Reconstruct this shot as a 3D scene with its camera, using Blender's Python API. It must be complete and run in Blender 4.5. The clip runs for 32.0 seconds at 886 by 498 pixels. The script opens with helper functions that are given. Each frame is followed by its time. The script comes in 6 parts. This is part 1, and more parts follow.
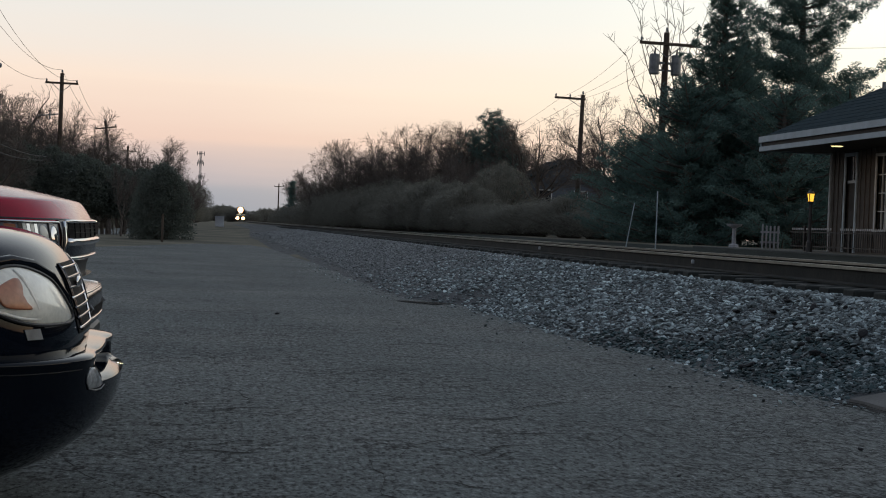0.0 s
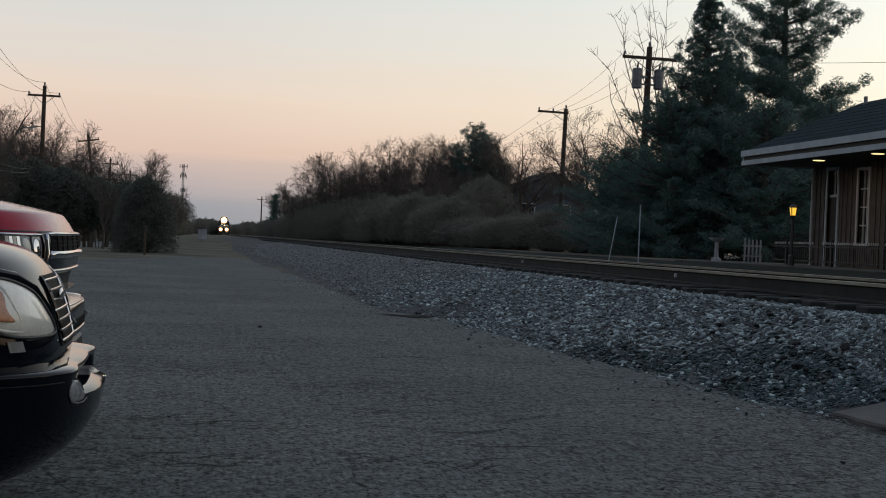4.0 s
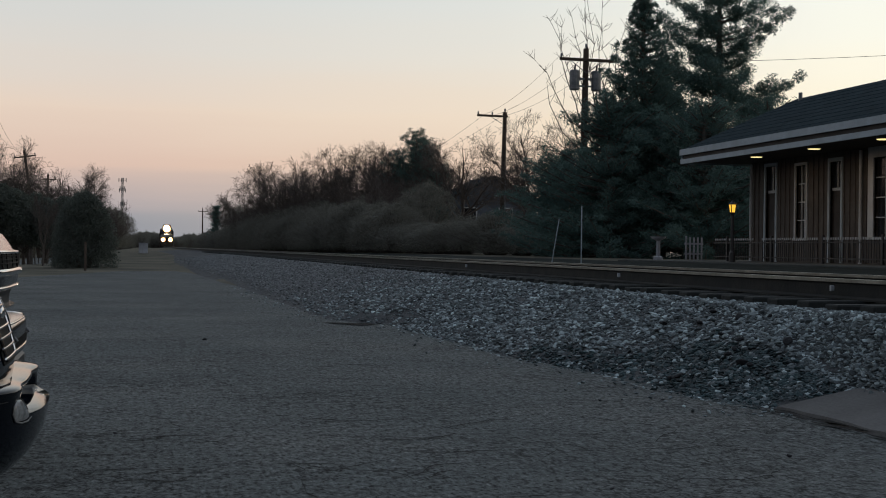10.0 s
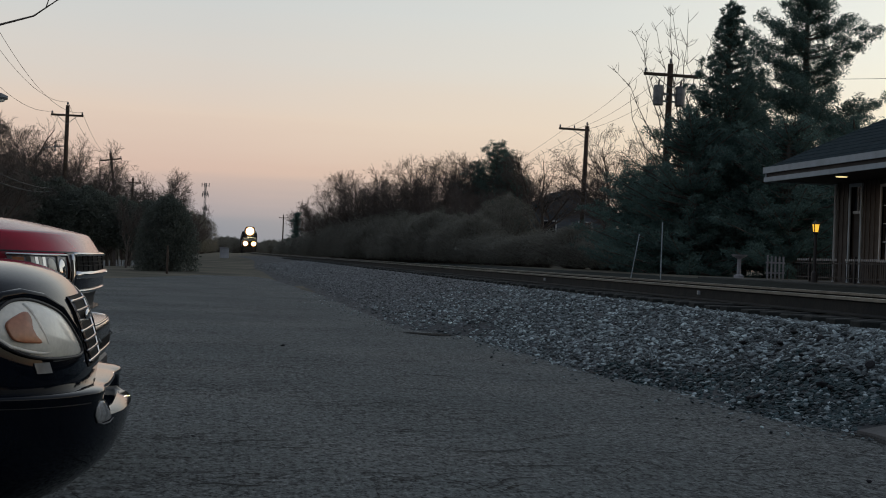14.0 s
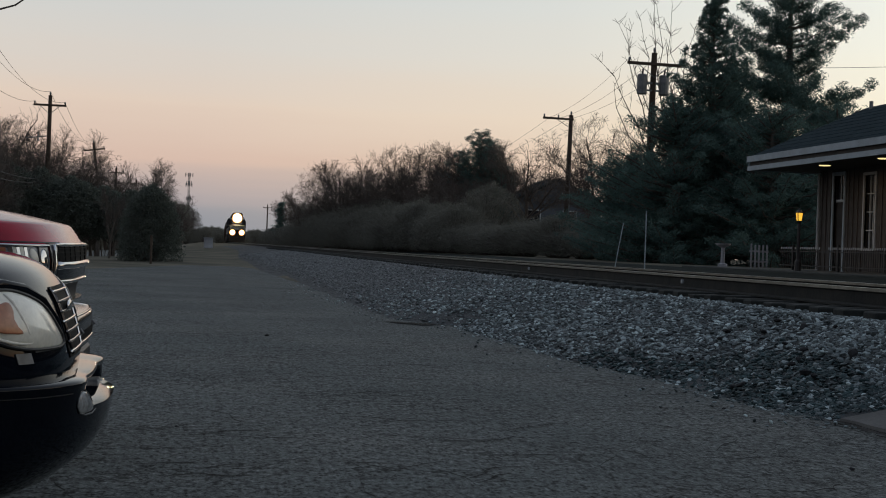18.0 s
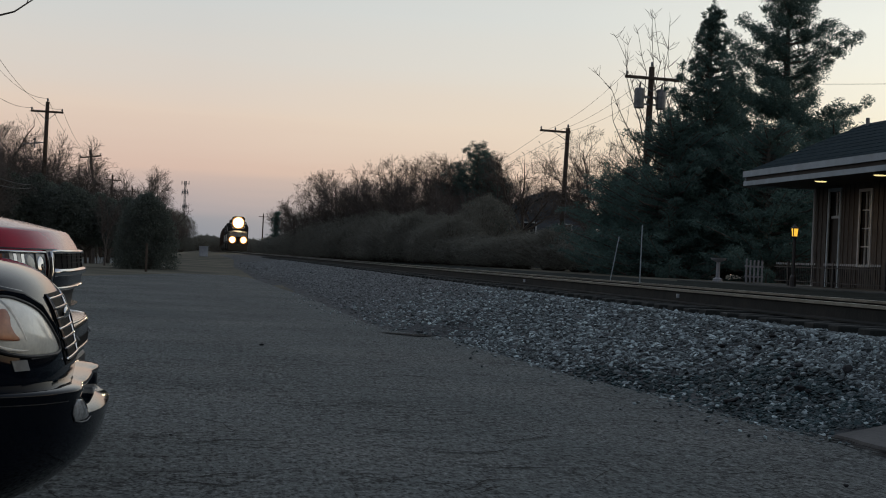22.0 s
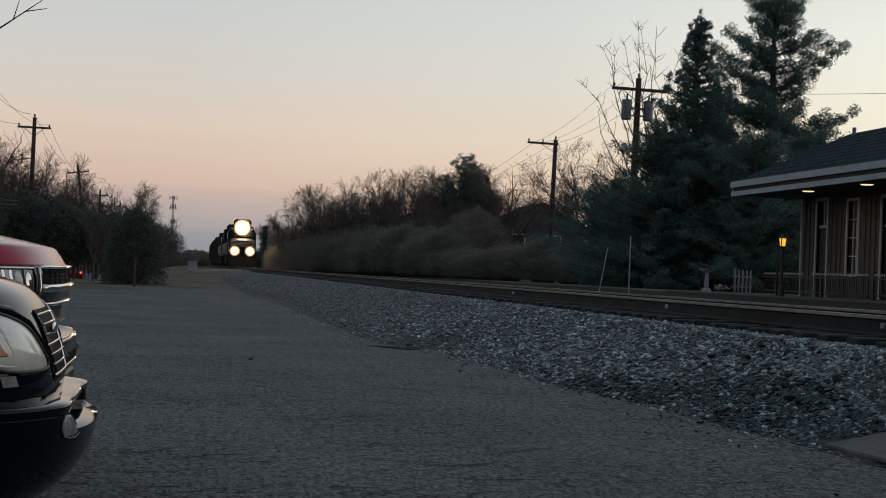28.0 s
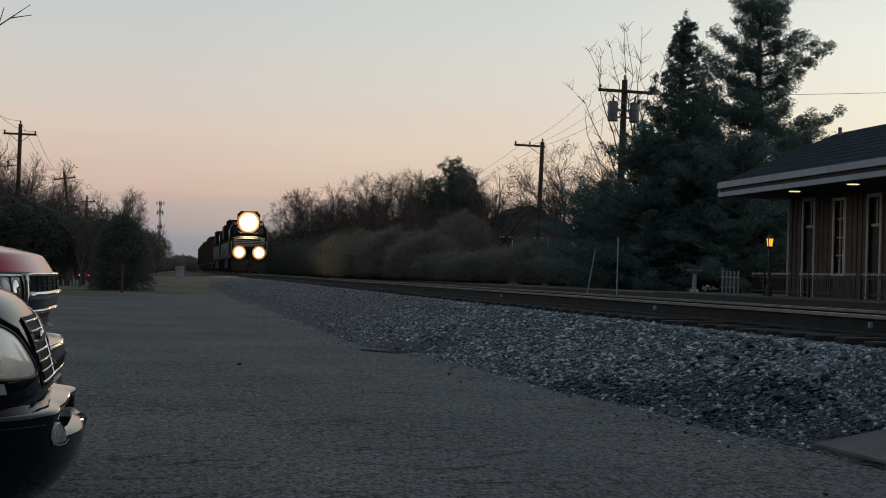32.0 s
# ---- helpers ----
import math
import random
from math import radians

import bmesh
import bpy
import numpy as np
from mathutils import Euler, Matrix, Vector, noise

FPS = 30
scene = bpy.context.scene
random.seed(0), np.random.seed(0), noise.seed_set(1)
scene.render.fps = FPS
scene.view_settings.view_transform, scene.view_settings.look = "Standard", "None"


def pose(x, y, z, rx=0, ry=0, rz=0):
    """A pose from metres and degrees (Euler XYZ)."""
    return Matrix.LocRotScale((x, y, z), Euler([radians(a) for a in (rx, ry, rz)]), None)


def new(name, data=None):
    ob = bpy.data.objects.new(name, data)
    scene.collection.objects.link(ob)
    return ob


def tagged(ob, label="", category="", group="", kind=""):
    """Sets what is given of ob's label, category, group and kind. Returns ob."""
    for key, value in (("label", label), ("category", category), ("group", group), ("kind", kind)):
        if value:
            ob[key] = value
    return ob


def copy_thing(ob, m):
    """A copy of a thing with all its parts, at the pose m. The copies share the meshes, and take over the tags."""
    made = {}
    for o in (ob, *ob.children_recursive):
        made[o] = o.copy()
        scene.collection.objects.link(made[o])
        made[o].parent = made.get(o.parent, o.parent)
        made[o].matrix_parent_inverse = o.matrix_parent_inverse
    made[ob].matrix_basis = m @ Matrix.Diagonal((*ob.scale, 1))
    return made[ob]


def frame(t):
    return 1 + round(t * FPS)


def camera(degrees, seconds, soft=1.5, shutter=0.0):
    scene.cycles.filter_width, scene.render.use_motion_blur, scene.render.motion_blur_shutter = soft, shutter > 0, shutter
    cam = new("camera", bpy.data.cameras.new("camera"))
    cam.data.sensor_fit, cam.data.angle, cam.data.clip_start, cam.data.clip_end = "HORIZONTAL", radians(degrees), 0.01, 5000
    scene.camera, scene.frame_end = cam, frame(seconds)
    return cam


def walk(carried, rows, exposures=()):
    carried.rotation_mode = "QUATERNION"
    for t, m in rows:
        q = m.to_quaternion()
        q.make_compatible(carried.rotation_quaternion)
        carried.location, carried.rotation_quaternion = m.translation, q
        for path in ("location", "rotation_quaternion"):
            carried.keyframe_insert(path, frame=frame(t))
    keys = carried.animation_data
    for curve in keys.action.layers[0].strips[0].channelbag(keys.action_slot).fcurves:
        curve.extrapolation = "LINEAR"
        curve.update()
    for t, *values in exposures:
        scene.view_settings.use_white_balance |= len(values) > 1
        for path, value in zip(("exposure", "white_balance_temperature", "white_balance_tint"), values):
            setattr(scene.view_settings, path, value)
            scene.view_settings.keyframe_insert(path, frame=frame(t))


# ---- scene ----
cam = camera(33.56, 32.0, soft=1.0)
EYE = 1.08
# seconds, place (x, y, height over EYE), yaw, pitch, roll
ROWS = [
    (0, 0.000, 0.000, -0.000, -9.193, -0.835, -2.254),
    (0.5, 0.004, 0.005, -0.000, -9.402, -0.682, -2.177),
    (1, -0.002, 0.002, -0.001, -9.680, -0.375, -2.138),
    (1.5, -0.002, 0.002, -0.003, -9.795, -0.194, -2.242),
    (2, -0.004, -0.000, -0.002, -9.782, -0.202, -2.237),
    (2.5, -0.004, 0.001, -0.002, -9.786, -0.342, -2.292),
    (4.5, -0.003, -0.002, -0.001, -9.871, -0.219, -2.327),
    (5, -0.004, -0.004, -0.000, -10.070, -0.040, -1.972),
    (5.5, -0.003, -0.003, 0.001, -10.644, 0.002, -1.430),
    (6, -0.006, 0.006, 0.000, -11.133, 0.015, -1.047),
    (6.5, -0.004, 0.003, -0.001, -11.623, -0.069, -0.934),
    (7, -0.004, 0.002, 0.001, -11.588, -0.046, -0.982),
    (7.5, -0.005, 0.001, 0.000, -11.777, 0.026, -0.988),
    (8, -0.003, 0.004, 0.001, -11.860, -0.106, -0.900),
    (8.5, -0.005, 0.003, 0.003, -11.812, -0.221, -0.787),
    (9, -0.004, 0.005, 0.005, -11.927, -0.234, -0.750),
    (9.5, -0.005, 0.004, 0.001, -11.971, -0.079, -0.686),
    (10, -0.005, 0.001, 0.001, -12.073, -0.003, -0.673),
    (10.5, -0.007, 0.007, 0.001, -12.031, -0.041, -0.555),
    (11, -0.007, 0.012, 0.004, -12.116, 0.197, -0.708),
    (11.5, -0.013, -0.001, -0.001, -11.582, 0.950, -1.100),
    (12, -0.014, -0.003, 0.000, -12.077, 0.576, -1.219),
    (12.5, -0.014, 0.000, 0.002, -11.994, 0.655, -1.291),
    (13, -0.012, -0.001, 0.001, -11.872, 0.388, -1.351),
    (13.5, -0.011, 0.001, 0.003, -10.835, 0.263, -1.689),
    (14, -0.015, -0.006, 0.006, -9.020, 0.365, -2.156),
    (14.5, -0.012, 0.003, 0.005, -8.744, 0.377, -2.303),
    (15, -0.013, 0.005, 0.004, -8.991, 0.353, -2.290),
    (15.5, -0.011, 0.002, 0.004, -9.166, 0.297, -2.345),
    (17.5, -0.009, 0.001, 0.005, -9.590, 0.179, -2.270),
    (18, -0.009, 0.003, 0.006, -9.626, -0.024, -2.016),
    (18.5, -0.009, 0.002, 0.007, -9.661, 0.062, -2.060),
    (19, -0.012, 0.003, 0.005, -9.631, 0.134, -2.040),
    (19.5, -0.011, 0.005, 0.006, -9.646, 0.176, -2.209),
    (20, -0.016, 0.004, 0.006, -9.675, 0.355, -2.379),
    (20.5, -0.015, 0.005, 0.006, -9.724, 0.297, -2.568),
    (21, -0.013, 0.001, 0.004, -9.638, 0.328, -2.595),
    (21.5, -0.013, 0.007, 0.006, -9.781, 0.289, -2.662),
    (22, -0.017, 0.001, 0.007, -9.811, 0.424, -2.706),
    (22.5, -0.017, 0.002, 0.005, -9.814, 0.495, -2.713),
    (23, -0.016, 0.000, 0.006, -9.676, 0.447, -2.706),
    (23.5, -0.016, -0.003, 0.006, -9.766, 0.289, -2.635),
    (24, -0.014, 0.001, 0.006, -9.933, 0.368, -2.714),
    (24.5, -0.020, -0.002, 0.003, -9.975, 0.565, -2.634),
    (25, -0.016, 0.002, 0.005, -10.019, 0.607, -2.647),
    (25.5, -0.018, 0.002, 0.004, -10.008, 0.686, -2.556),
    (27.5, -0.018, 0.002, 0.005, -10.188, 0.926, -2.298),
    (28, -0.017, 0.002, 0.006, -10.246, 0.938, -2.235),
    (28.5, -0.017, 0.003, 0.006, -10.243, 0.929, -2.029),
    (29, -0.018, -0.001, 0.007, -10.341, 0.965, -1.891),
    (29.5, -0.016, -0.005, 0.005, -10.384, 1.034, -1.906),
    (30, -0.022, -0.001, 0.006, -10.427, 1.108, -1.927),
    (30.5, -0.017, -0.003, 0.007, -10.425, 1.111, -1.916),
    (31, -0.015, 0.000, 0.009, -10.484, 0.987, -1.838),
    (31.5, -0.016, -0.001, 0.008, -10.556, 1.022, -1.771),
    (32, -0.018, 0.000, 0.008, -10.714, 1.075, -1.717),
]
walk(cam, [(t, pose(x, y, EYE + z, 90 + pitch, roll, yaw)) for t, x, y, z, yaw, pitch, roll in ROWS],
     [(0, 0.32), (1, 0.26), (2, 0.12), (5, 0.08), (9, 0.05), (13, -0.06), (23, -0.06), (28, -0.11), (32, -0.14)])

# ---- light: sky after sunset, brightest low on the side of the depot ----
world = bpy.data.worlds.new("dusk_sky")
scene.world = world
world.use_nodes = True
wt = world.node_tree
wt.nodes.clear()


def wnode(kind, **kw):
    n = wt.nodes.new(kind)
    for k, v in kw.items():
        n.inputs[k].default_value = v
    return n


def wramp(stops):
    n = wt.nodes.new("ShaderNodeValToRGB")
    el = n.color_ramp.elements
    while len(el) < len(stops):
        el.new(0.5)
    for e, (p, c) in zip(el, stops):
        e.position, e.color = p, (*c, 1)
    return n


coord = wnode("ShaderNodeTexCoord")
split = wnode("ShaderNodeSeparateXYZ")
wt.links.new(coord.outputs["Generated"], split.inputs[0])
cool = wramp([(0.0, (0.27, 0.295, 0.335)), (0.018, (0.325, 0.335, 0.365)), (0.034, (0.445, 0.395, 0.40)), (0.055, (0.69, 0.51, 0.43)), (0.09, (0.76, 0.62, 0.52)),
              (0.13, (0.69, 0.65, 0.605)), (0.165, (0.635, 0.65, 0.64)), (0.3, (0.52, 0.56, 0.59)), (0.6, (0.34, 0.39, 0.46)), (1.0, (0.25, 0.29, 0.37))])
warm = wramp([(0.0, (0.70, 0.52, 0.38)), (0.03, (0.82, 0.60, 0.43)), (0.055, (0.92, 0.74, 0.52)), (0.09, (0.96, 0.86, 0.66)), (0.13, (0.94, 0.91, 0.78)), (0.165, (0.90, 0.91, 0.83)),
              (0.3, (0.66, 0.70, 0.71)), (0.6, (0.36, 0.41, 0.48)), (1.0, (0.25, 0.29, 0.37))])
side = wramp([(0.0, (0, 0, 0)), (0.5, (0, 0, 0)), (0.62, (0.3, 0.3, 0.3)), (0.73, (1, 1, 1)), (1.0, (0.9, 0.9, 0.9))])
away = wramp([(0.0, (0.42, 0.44, 0.50)), (0.5, (0.78, 0.79, 0.82)), (0.72, (1, 1, 1)), (1.0, (1, 1, 1))])
# thin streaks of cloud shift the bands a little
stretch = wt.nodes.new("ShaderNodeMapping")
stretch.inputs["Scale"].default_value = (2.0, 2.0, 34.0)
wt.links.new(coord.outputs["Generated"], stretch.inputs["Vector"])
streak = wnode("ShaderNodeTexNoise", Scale=1.6, Detail=4.0)
wt.links.new(stretch.outputs[0], streak.inputs["Vector"])
bands = wt.nodes.new("ShaderNodeMath")
bands.operation = "MULTIPLY_ADD"
bands.inputs[1].default_value, bands.inputs[2].default_value = 0.022, -0.011
wt.links.new(streak.outputs["Fac"], bands.inputs[0])
height = wt.nodes.new("ShaderNodeMath")
wt.links.new(split.outputs["Z"], height.inputs[0])
wt.links.new(bands.outputs[0], height.inputs[1])
for n in (cool, warm):
    wt.links.new(height.outputs[0], n.inputs[0])
turn = wt.nodes.new("ShaderNodeMath")
turn.operation = "MULTIPLY_ADD"
wt.links.new(split.outputs["X"], turn.inputs[0])
turn.inputs[1].default_value, turn.inputs[2].default_value = 0.5, 0.5
wt.links.new(turn.outputs[0], side.inputs[0])
mixsky = wt.nodes.new("ShaderNodeMix")
mixsky.data_type = "RGBA"
wt.links.new(side.outputs["Color"], mixsky.inputs["Factor"])
wt.links.new(cool.outputs["Color"], mixsky.inputs["A"])
wt.links.new(warm.outputs["Color"], mixsky.inputs["B"])
across = wt.nodes.new("ShaderNodeVectorMath")
across.operation = "DOT_PRODUCT"
across.inputs[1].default_value = (0.4, 0.3, 0.0)
wt.links.new(coord.outputs["Generated"], across.inputs[0])
lift = wt.nodes.new("ShaderNodeMath")
lift.inputs[1].default_value = 0.5
wt.links.new(across.outputs["Value"], lift.inputs[0])
wt.links.new(lift.outputs[0], away.inputs[0])
dimmed = wt.nodes.new("ShaderNodeMix")
dimmed.data_type, dimmed.blend_type = "RGBA", "MULTIPLY"
dimmed.inputs["Factor"].default_value = 1
wt.links.new(mixsky.outputs["Result"], dimmed.inputs["A"])
wt.links.new(away.outputs["Color"], dimmed.inputs["B"])
nish = wt.nodes.new("ShaderNodeTexSky")
nish.sky_type, nish.sun_disc = "NISHITA", False
nish.sun_elevation, nish.sun_rotation = radians(1.0), radians(75)
bg1, bg2 = wnode("ShaderNodeBackground", Strength=1.0), wnode("ShaderNodeBackground", Strength=0.02)
add, wout = wnode("ShaderNodeAddShader"), wnode("ShaderNodeOutputWorld")
wt.links.new(dimmed.outputs["Result"], bg1.inputs[0])
wt.links.new(nish.outputs[0], bg2.inputs[0])
wt.links.new(bg1.outputs[0], add.inputs[0])
wt.links.new(bg2.outputs[0], add.inputs[1])
wt.links.new(add.outputs[0], wout.inputs[0])


# ---- materials ----
def material(name, base, rough=0.8, metal=0.0, spread=0.25, scale=8.0, fine=60.0, bump=0.3, dist=0.01, second=None, island=0.0, skew=False, coat=0.0, spec=0.5, cover=0.5):
    """A surface in two scales of variation: base colour, a second colour in stains, fine grain and relief."""
    m = bpy.data.materials.new(name)
    m.use_nodes = True
    nt = m.node_tree
    b = nt.nodes["Principled BSDF"]
    b.inputs["Roughness"].default_value, b.inputs["Metallic"].default_value = rough, metal
    b.inputs["Coat Weight"].default_value, b.inputs["Specular IOR Level"].default_value = coat, spec
    b.inputs["Coat Roughness"].default_value = 0.04
    tc = nt.nodes.new("ShaderNodeTexCoord")
    def noise_node(s, detail):
        n = nt.nodes.new("ShaderNodeTexNoise")
        n.inputs["Scale"].default_value, n.inputs["Detail"].default_value = s, detail
        nt.links.new(tc.outputs["Object"], n.inputs["Vector"])
        return n
    n1, n2 = noise_node(scale, 5), noise_node(fine, 3)
    def ramp(src, p0, c0, p1, c1):
        r = nt.nodes.new("ShaderNodeValToRGB")
        r.color_ramp.elements[0].position, r.color_ramp.elements[0].color = p0, (*c0, 1)
        r.color_ramp.elements[1].position, r.color_ramp.elements[1].color = p1, (*c1, 1)
        nt.links.new(src, r.inputs[0])
        return r
    lo = tuple(c * (1 - spread) for c in base)
    hi = tuple(min(1, c * (1 + spread)) for c in (second or base))
    r1 = ramp(n1.outputs["Fac"], cover - 0.18, lo, cover + 0.18, hi)
    r2 = ramp(n2.outputs["Fac"], 0.3, (1 - spread * 0.8,) * 3, 0.7, (1 + spread * 0.4,) * 3)
    mul = nt.nodes.new("ShaderNodeMix")
    mul.data_type, mul.blend_type = "RGBA", "MULTIPLY"
    mul.inputs["Factor"].default_value = 1
    nt.links.new(r1.outputs[0], mul.inputs["A"])
    nt.links.new(r2.outputs[0], mul.inputs["B"])
    out = mul.outputs["Result"]
    if island:
        geo = nt.nodes.new("ShaderNodeNewGeometry")
        r3 = ramp(geo.outputs["Random Per Island"], 0.0, (1 - island,) * 3, 1.0, (1 + island,) * 3)
        if skew:
            for p, c in ((0.45, 0.6), (0.75, 1.15), (0.92, 1.9)):
                r3.color_ramp.elements.new(p).color = (c, c, c * 0.98, 1)
            r3.color_ramp.elements[-1].color = (2.6, 2.6, 2.5, 1)
        m3 = nt.nodes.new("ShaderNodeMix")
        m3.data_type, m3.blend_type = "RGBA", "MULTIPLY"
        m3.inputs["Factor"].default_value = 1
        nt.links.new(out, m3.inputs["A"])
        nt.links.new(r3.outputs[0], m3.inputs["B"])
        out = m3.outputs["Result"]
    nt.links.new(out, b.inputs["Base Color"])
    if bump:
        bp = nt.nodes.new("ShaderNodeBump")
        bp.inputs["Strength"].default_value, bp.inputs["Distance"].default_value = bump, dist
        nt.links.new(n2.outputs["Fac"], bp.inputs["Height"])
        nt.links.new(bp.outputs[0], b.inputs["Normal"])
    return m


def glow(name, colour, strength):
    m = bpy.data.materials.new(name)
    m.use_nodes = True
    b = m.node_tree.nodes["Principled BSDF"]
    b.inputs["Base Color"].default_value = (*colour, 1)
    b.inputs["Emission Color"].default_value = (*colour, 1)
    b.inputs["Emission Strength"].default_value = strength
    return m


def clear_glass(name, tint=(0.9, 0.9, 0.9), rough=0.03):
    m = bpy.data.materials.new(name)
    m.use_nodes = True
    b = m.node_tree.nodes["Principled BSDF"]
    b.inputs["Base Color"].default_value = (*tint, 1)
    b.inputs["Roughness"].default_value, b.inputs["Transmission Weight"].default_value = rough, 1.0
    return m


def asphalt():
    """Worn asphalt: pale aggregate in dark binder, broad stains, a net of fine cracks."""
    m = bpy.data.materials.new("weathered_asphalt")
    m.use_nodes = True
    nt = m.node_tree
    b = nt.nodes["Principled BSDF"]
    b.inputs["Roughness"].default_value, b.inputs["Specular IOR Level"].default_value = 0.92, 0.25
    tc = nt.nodes.new("ShaderNodeTexCoord")
    # the fine texture is stretched along y so its grain looks even from the camera
    lie = nt.nodes.new("ShaderNodeMapping")
    lie.inputs["Scale"].default_value = (1.0, 0.5, 1.0)
    nt.links.new(tc.outputs["Object"], lie.inputs["Vector"])

    def noise_node(s, detail, rough=0.5):
        n = nt.nodes.new("ShaderNodeTexNoise")
        n.inputs["Scale"].default_value, n.inputs["Detail"].default_value, n.inputs["Roughness"].default_value = s, detail, rough
        nt.links.new(lie.outputs[0] if s > 10 else tc.outputs["Object"], n.inputs["Vector"])
        return n

    def ramp(src, *stops):
        r = nt.nodes.new("ShaderNodeValToRGB")
        el = r.color_ramp.elements
        while len(el) < len(stops):
            el.new(0.5)
        for e, (p, c) in zip(el, stops):
            e.position, e.color = p, (*c, 1) if hasattr(c, "__len__") else (c, c, c, 1)
        nt.links.new(src, r.inputs[0])
        return r.outputs[0]

    def times(a, c):
        x = nt.nodes.new("ShaderNodeMix")
        x.data_type, x.blend_type = "RGBA", "MULTIPLY"
        x.inputs["Factor"].default_value = 1
        nt.links.new(a, x.inputs["A"])
        nt.links.new(c, x.inputs["B"])
        return x.outputs["Result"]

    stain = ramp(noise_node(0.35, 6, 0.6).outputs["Fac"], (0.3, (0.093, 0.108, 0.107)), (0.5, (0.122, 0.134, 0.131)), (0.72, (0.156, 0.163, 0.155)))
    grain_n = noise_node(30, 5, 0.85)
    grain = ramp(grain_n.outputs["Fac"], (0.40, 0.12), (0.48, 0.9), (0.56, 1.1), (0.66, 2.3))
    patch = ramp(noise_node(13, 6, 0.8).outputs["Fac"], (0.37, 0.30), (0.46, 0.95), (0.68, 1.25))
    bend = noise_node(2.2, 4, 0.7)
    mixv = nt.nodes.new("ShaderNodeMix")
    mixv.data_type, mixv.blend_type = "RGBA", "LINEAR_LIGHT"
    mixv.inputs["Factor"].default_value = 0.30
    nt.links.new(tc.outputs["Object"], mixv.inputs["A"])
    nt.links.new(bend.outputs["Color"], mixv.inputs["B"])
    net = []
    for sc, wid in ((1.1, 0.014), (5.0, 0.06)):
        v = nt.nodes.new("ShaderNodeTexVoronoi")
        v.feature = "DISTANCE_TO_EDGE"
        v.inputs["Scale"].default_value = sc
        nt.links.new(mixv.outputs["Result"], v.inputs["Vector"])
        net.append(ramp(v.outputs["Distance"], (0.0, 0.05), (wid, 1.0)))
    gate = ramp(noise_node(0.55, 3).outputs["Fac"], (0.44, 1.0), (0.60, 0.0))
    keep = nt.nodes.new("ShaderNodeMix")
    keep.data_type = "RGBA"
    nt.links.new(gate, keep.inputs["Factor"])
    nt.links.new(net[1], keep.inputs["A"])
    keep.inputs["B"].default_value = (1, 1, 1, 1)
    cell = nt.nodes.new("ShaderNodeTexVoronoi")
    cell.inputs["Scale"].default_value = 34
    nt.links.new(lie.outputs[0], cell.inputs["Vector"])
    hole = ramp(cell.outputs["Distance"], (0.18, 0.18), (0.42, 1.0))
    chosen = nt.nodes.new("ShaderNodeSeparateColor")
    nt.links.new(cell.outputs["Color"], chosen.inputs[0])
    some = ramp(chosen.outputs[0], (0.62, 0.0), (0.66, 1.0))
    pits = nt.nodes.new("ShaderNodeMix")
    pits.data_type = "RGBA"
    nt.links.new(some, pits.inputs["Factor"])
    pits.inputs["A"].default_value = (1, 1, 1, 1)
    nt.links.new(hole, pits.inputs["B"])
    gate2 = ramp(noise_node(0.8, 4, 0.6).outputs["Fac"], (0.50, 0.0), (0.60, 1.0))
    few = nt.nodes.new("ShaderNodeMix")
    few.data_type = "RGBA"
    nt.links.new(gate2, few.inputs["Factor"])
    few.inputs["A"].default_value = (1, 1, 1, 1)
    nt.links.new(net[0], few.inputs["B"])
    nt.links.new(times(times(times(times(times(stain, grain), patch), pits.outputs["Result"]), few.outputs["Result"]), keep.outputs["Result"]), b.inputs["Base Color"])
    bp = nt.nodes.new("ShaderNodeBump")
    bp.inputs["Strength"].default_value, bp.inputs["Distance"].default_value = 0.8, 0.006
    nt.links.new(grain_n.outputs["Fac"], bp.inputs["Height"])
    nt.links.new(bp.outputs[0], b.inputs["Normal"])
    return m


ASPHALT = asphalt()
CRACK = material("crack_dirt", (0.030, 0.029, 0.027), 1.0, scale=9, spec=0.1)
CONCRETE = material("old_concrete", (0.125, 0.122, 0.116), 0.9, scale=1.5, fine=40, bump=0.3)
OLDPAVING = material("dark_platform_paving", (0.050, 0.056, 0.052), 0.95, scale=1.2, fine=30, bump=0.3)
DARKGROUND = material("dark_bare_ground", (0.030, 0.036, 0.033), 1.0, scale=1.5, fine=20, bump=0.6, dist=0.02, spec=0.05)
# lower-contrast ballast colour, so far stones blend as seen from the camera
FARSTONE = material("far_ballast", (0.185, 0.195, 0.196), 0.95, spread=0.2, scale=3, fine=40, island=0.4, bump=0.2)
OILY = material("oily_stone", (0.034, 0.062, 0.066), 0.7, spread=0.3, scale=3, fine=40, island=0.5, bump=0.3)
STONE = material("limestone_ballast", (0.228, 0.268, 0.278), 0.85, spread=0.25, scale=3, fine=40, island=0.7, skew=True, bump=0.3)
DARKSTONE = material("tarred_stone", (0.02, 0.02, 0.022), 0.9, scale=6)
BED = material("ballast_bed", (0.070, 0.075, 0.078), 0.95, scale=2.0, fine=26, bump=1.0, dist=0.03, spread=0.4)
EARTH = material("winter_grass", (0.104, 0.102, 0.080), 1.0, scale=0.25, fine=7, bump=0.25, dist=0.012, second=(0.140, 0.128, 0.098), spec=0.1)
RAIL = material("worn_rail_steel", (0.20, 0.215, 0.20), 0.38, metal=1.0, scale=3, fine=40, bump=0.05)
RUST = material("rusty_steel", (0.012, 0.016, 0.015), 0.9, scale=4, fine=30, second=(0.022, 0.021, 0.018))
TIE = material("creosote_tie", (0.023, 0.026, 0.024), 0.95, scale=3, fine=25, bump=0.4)
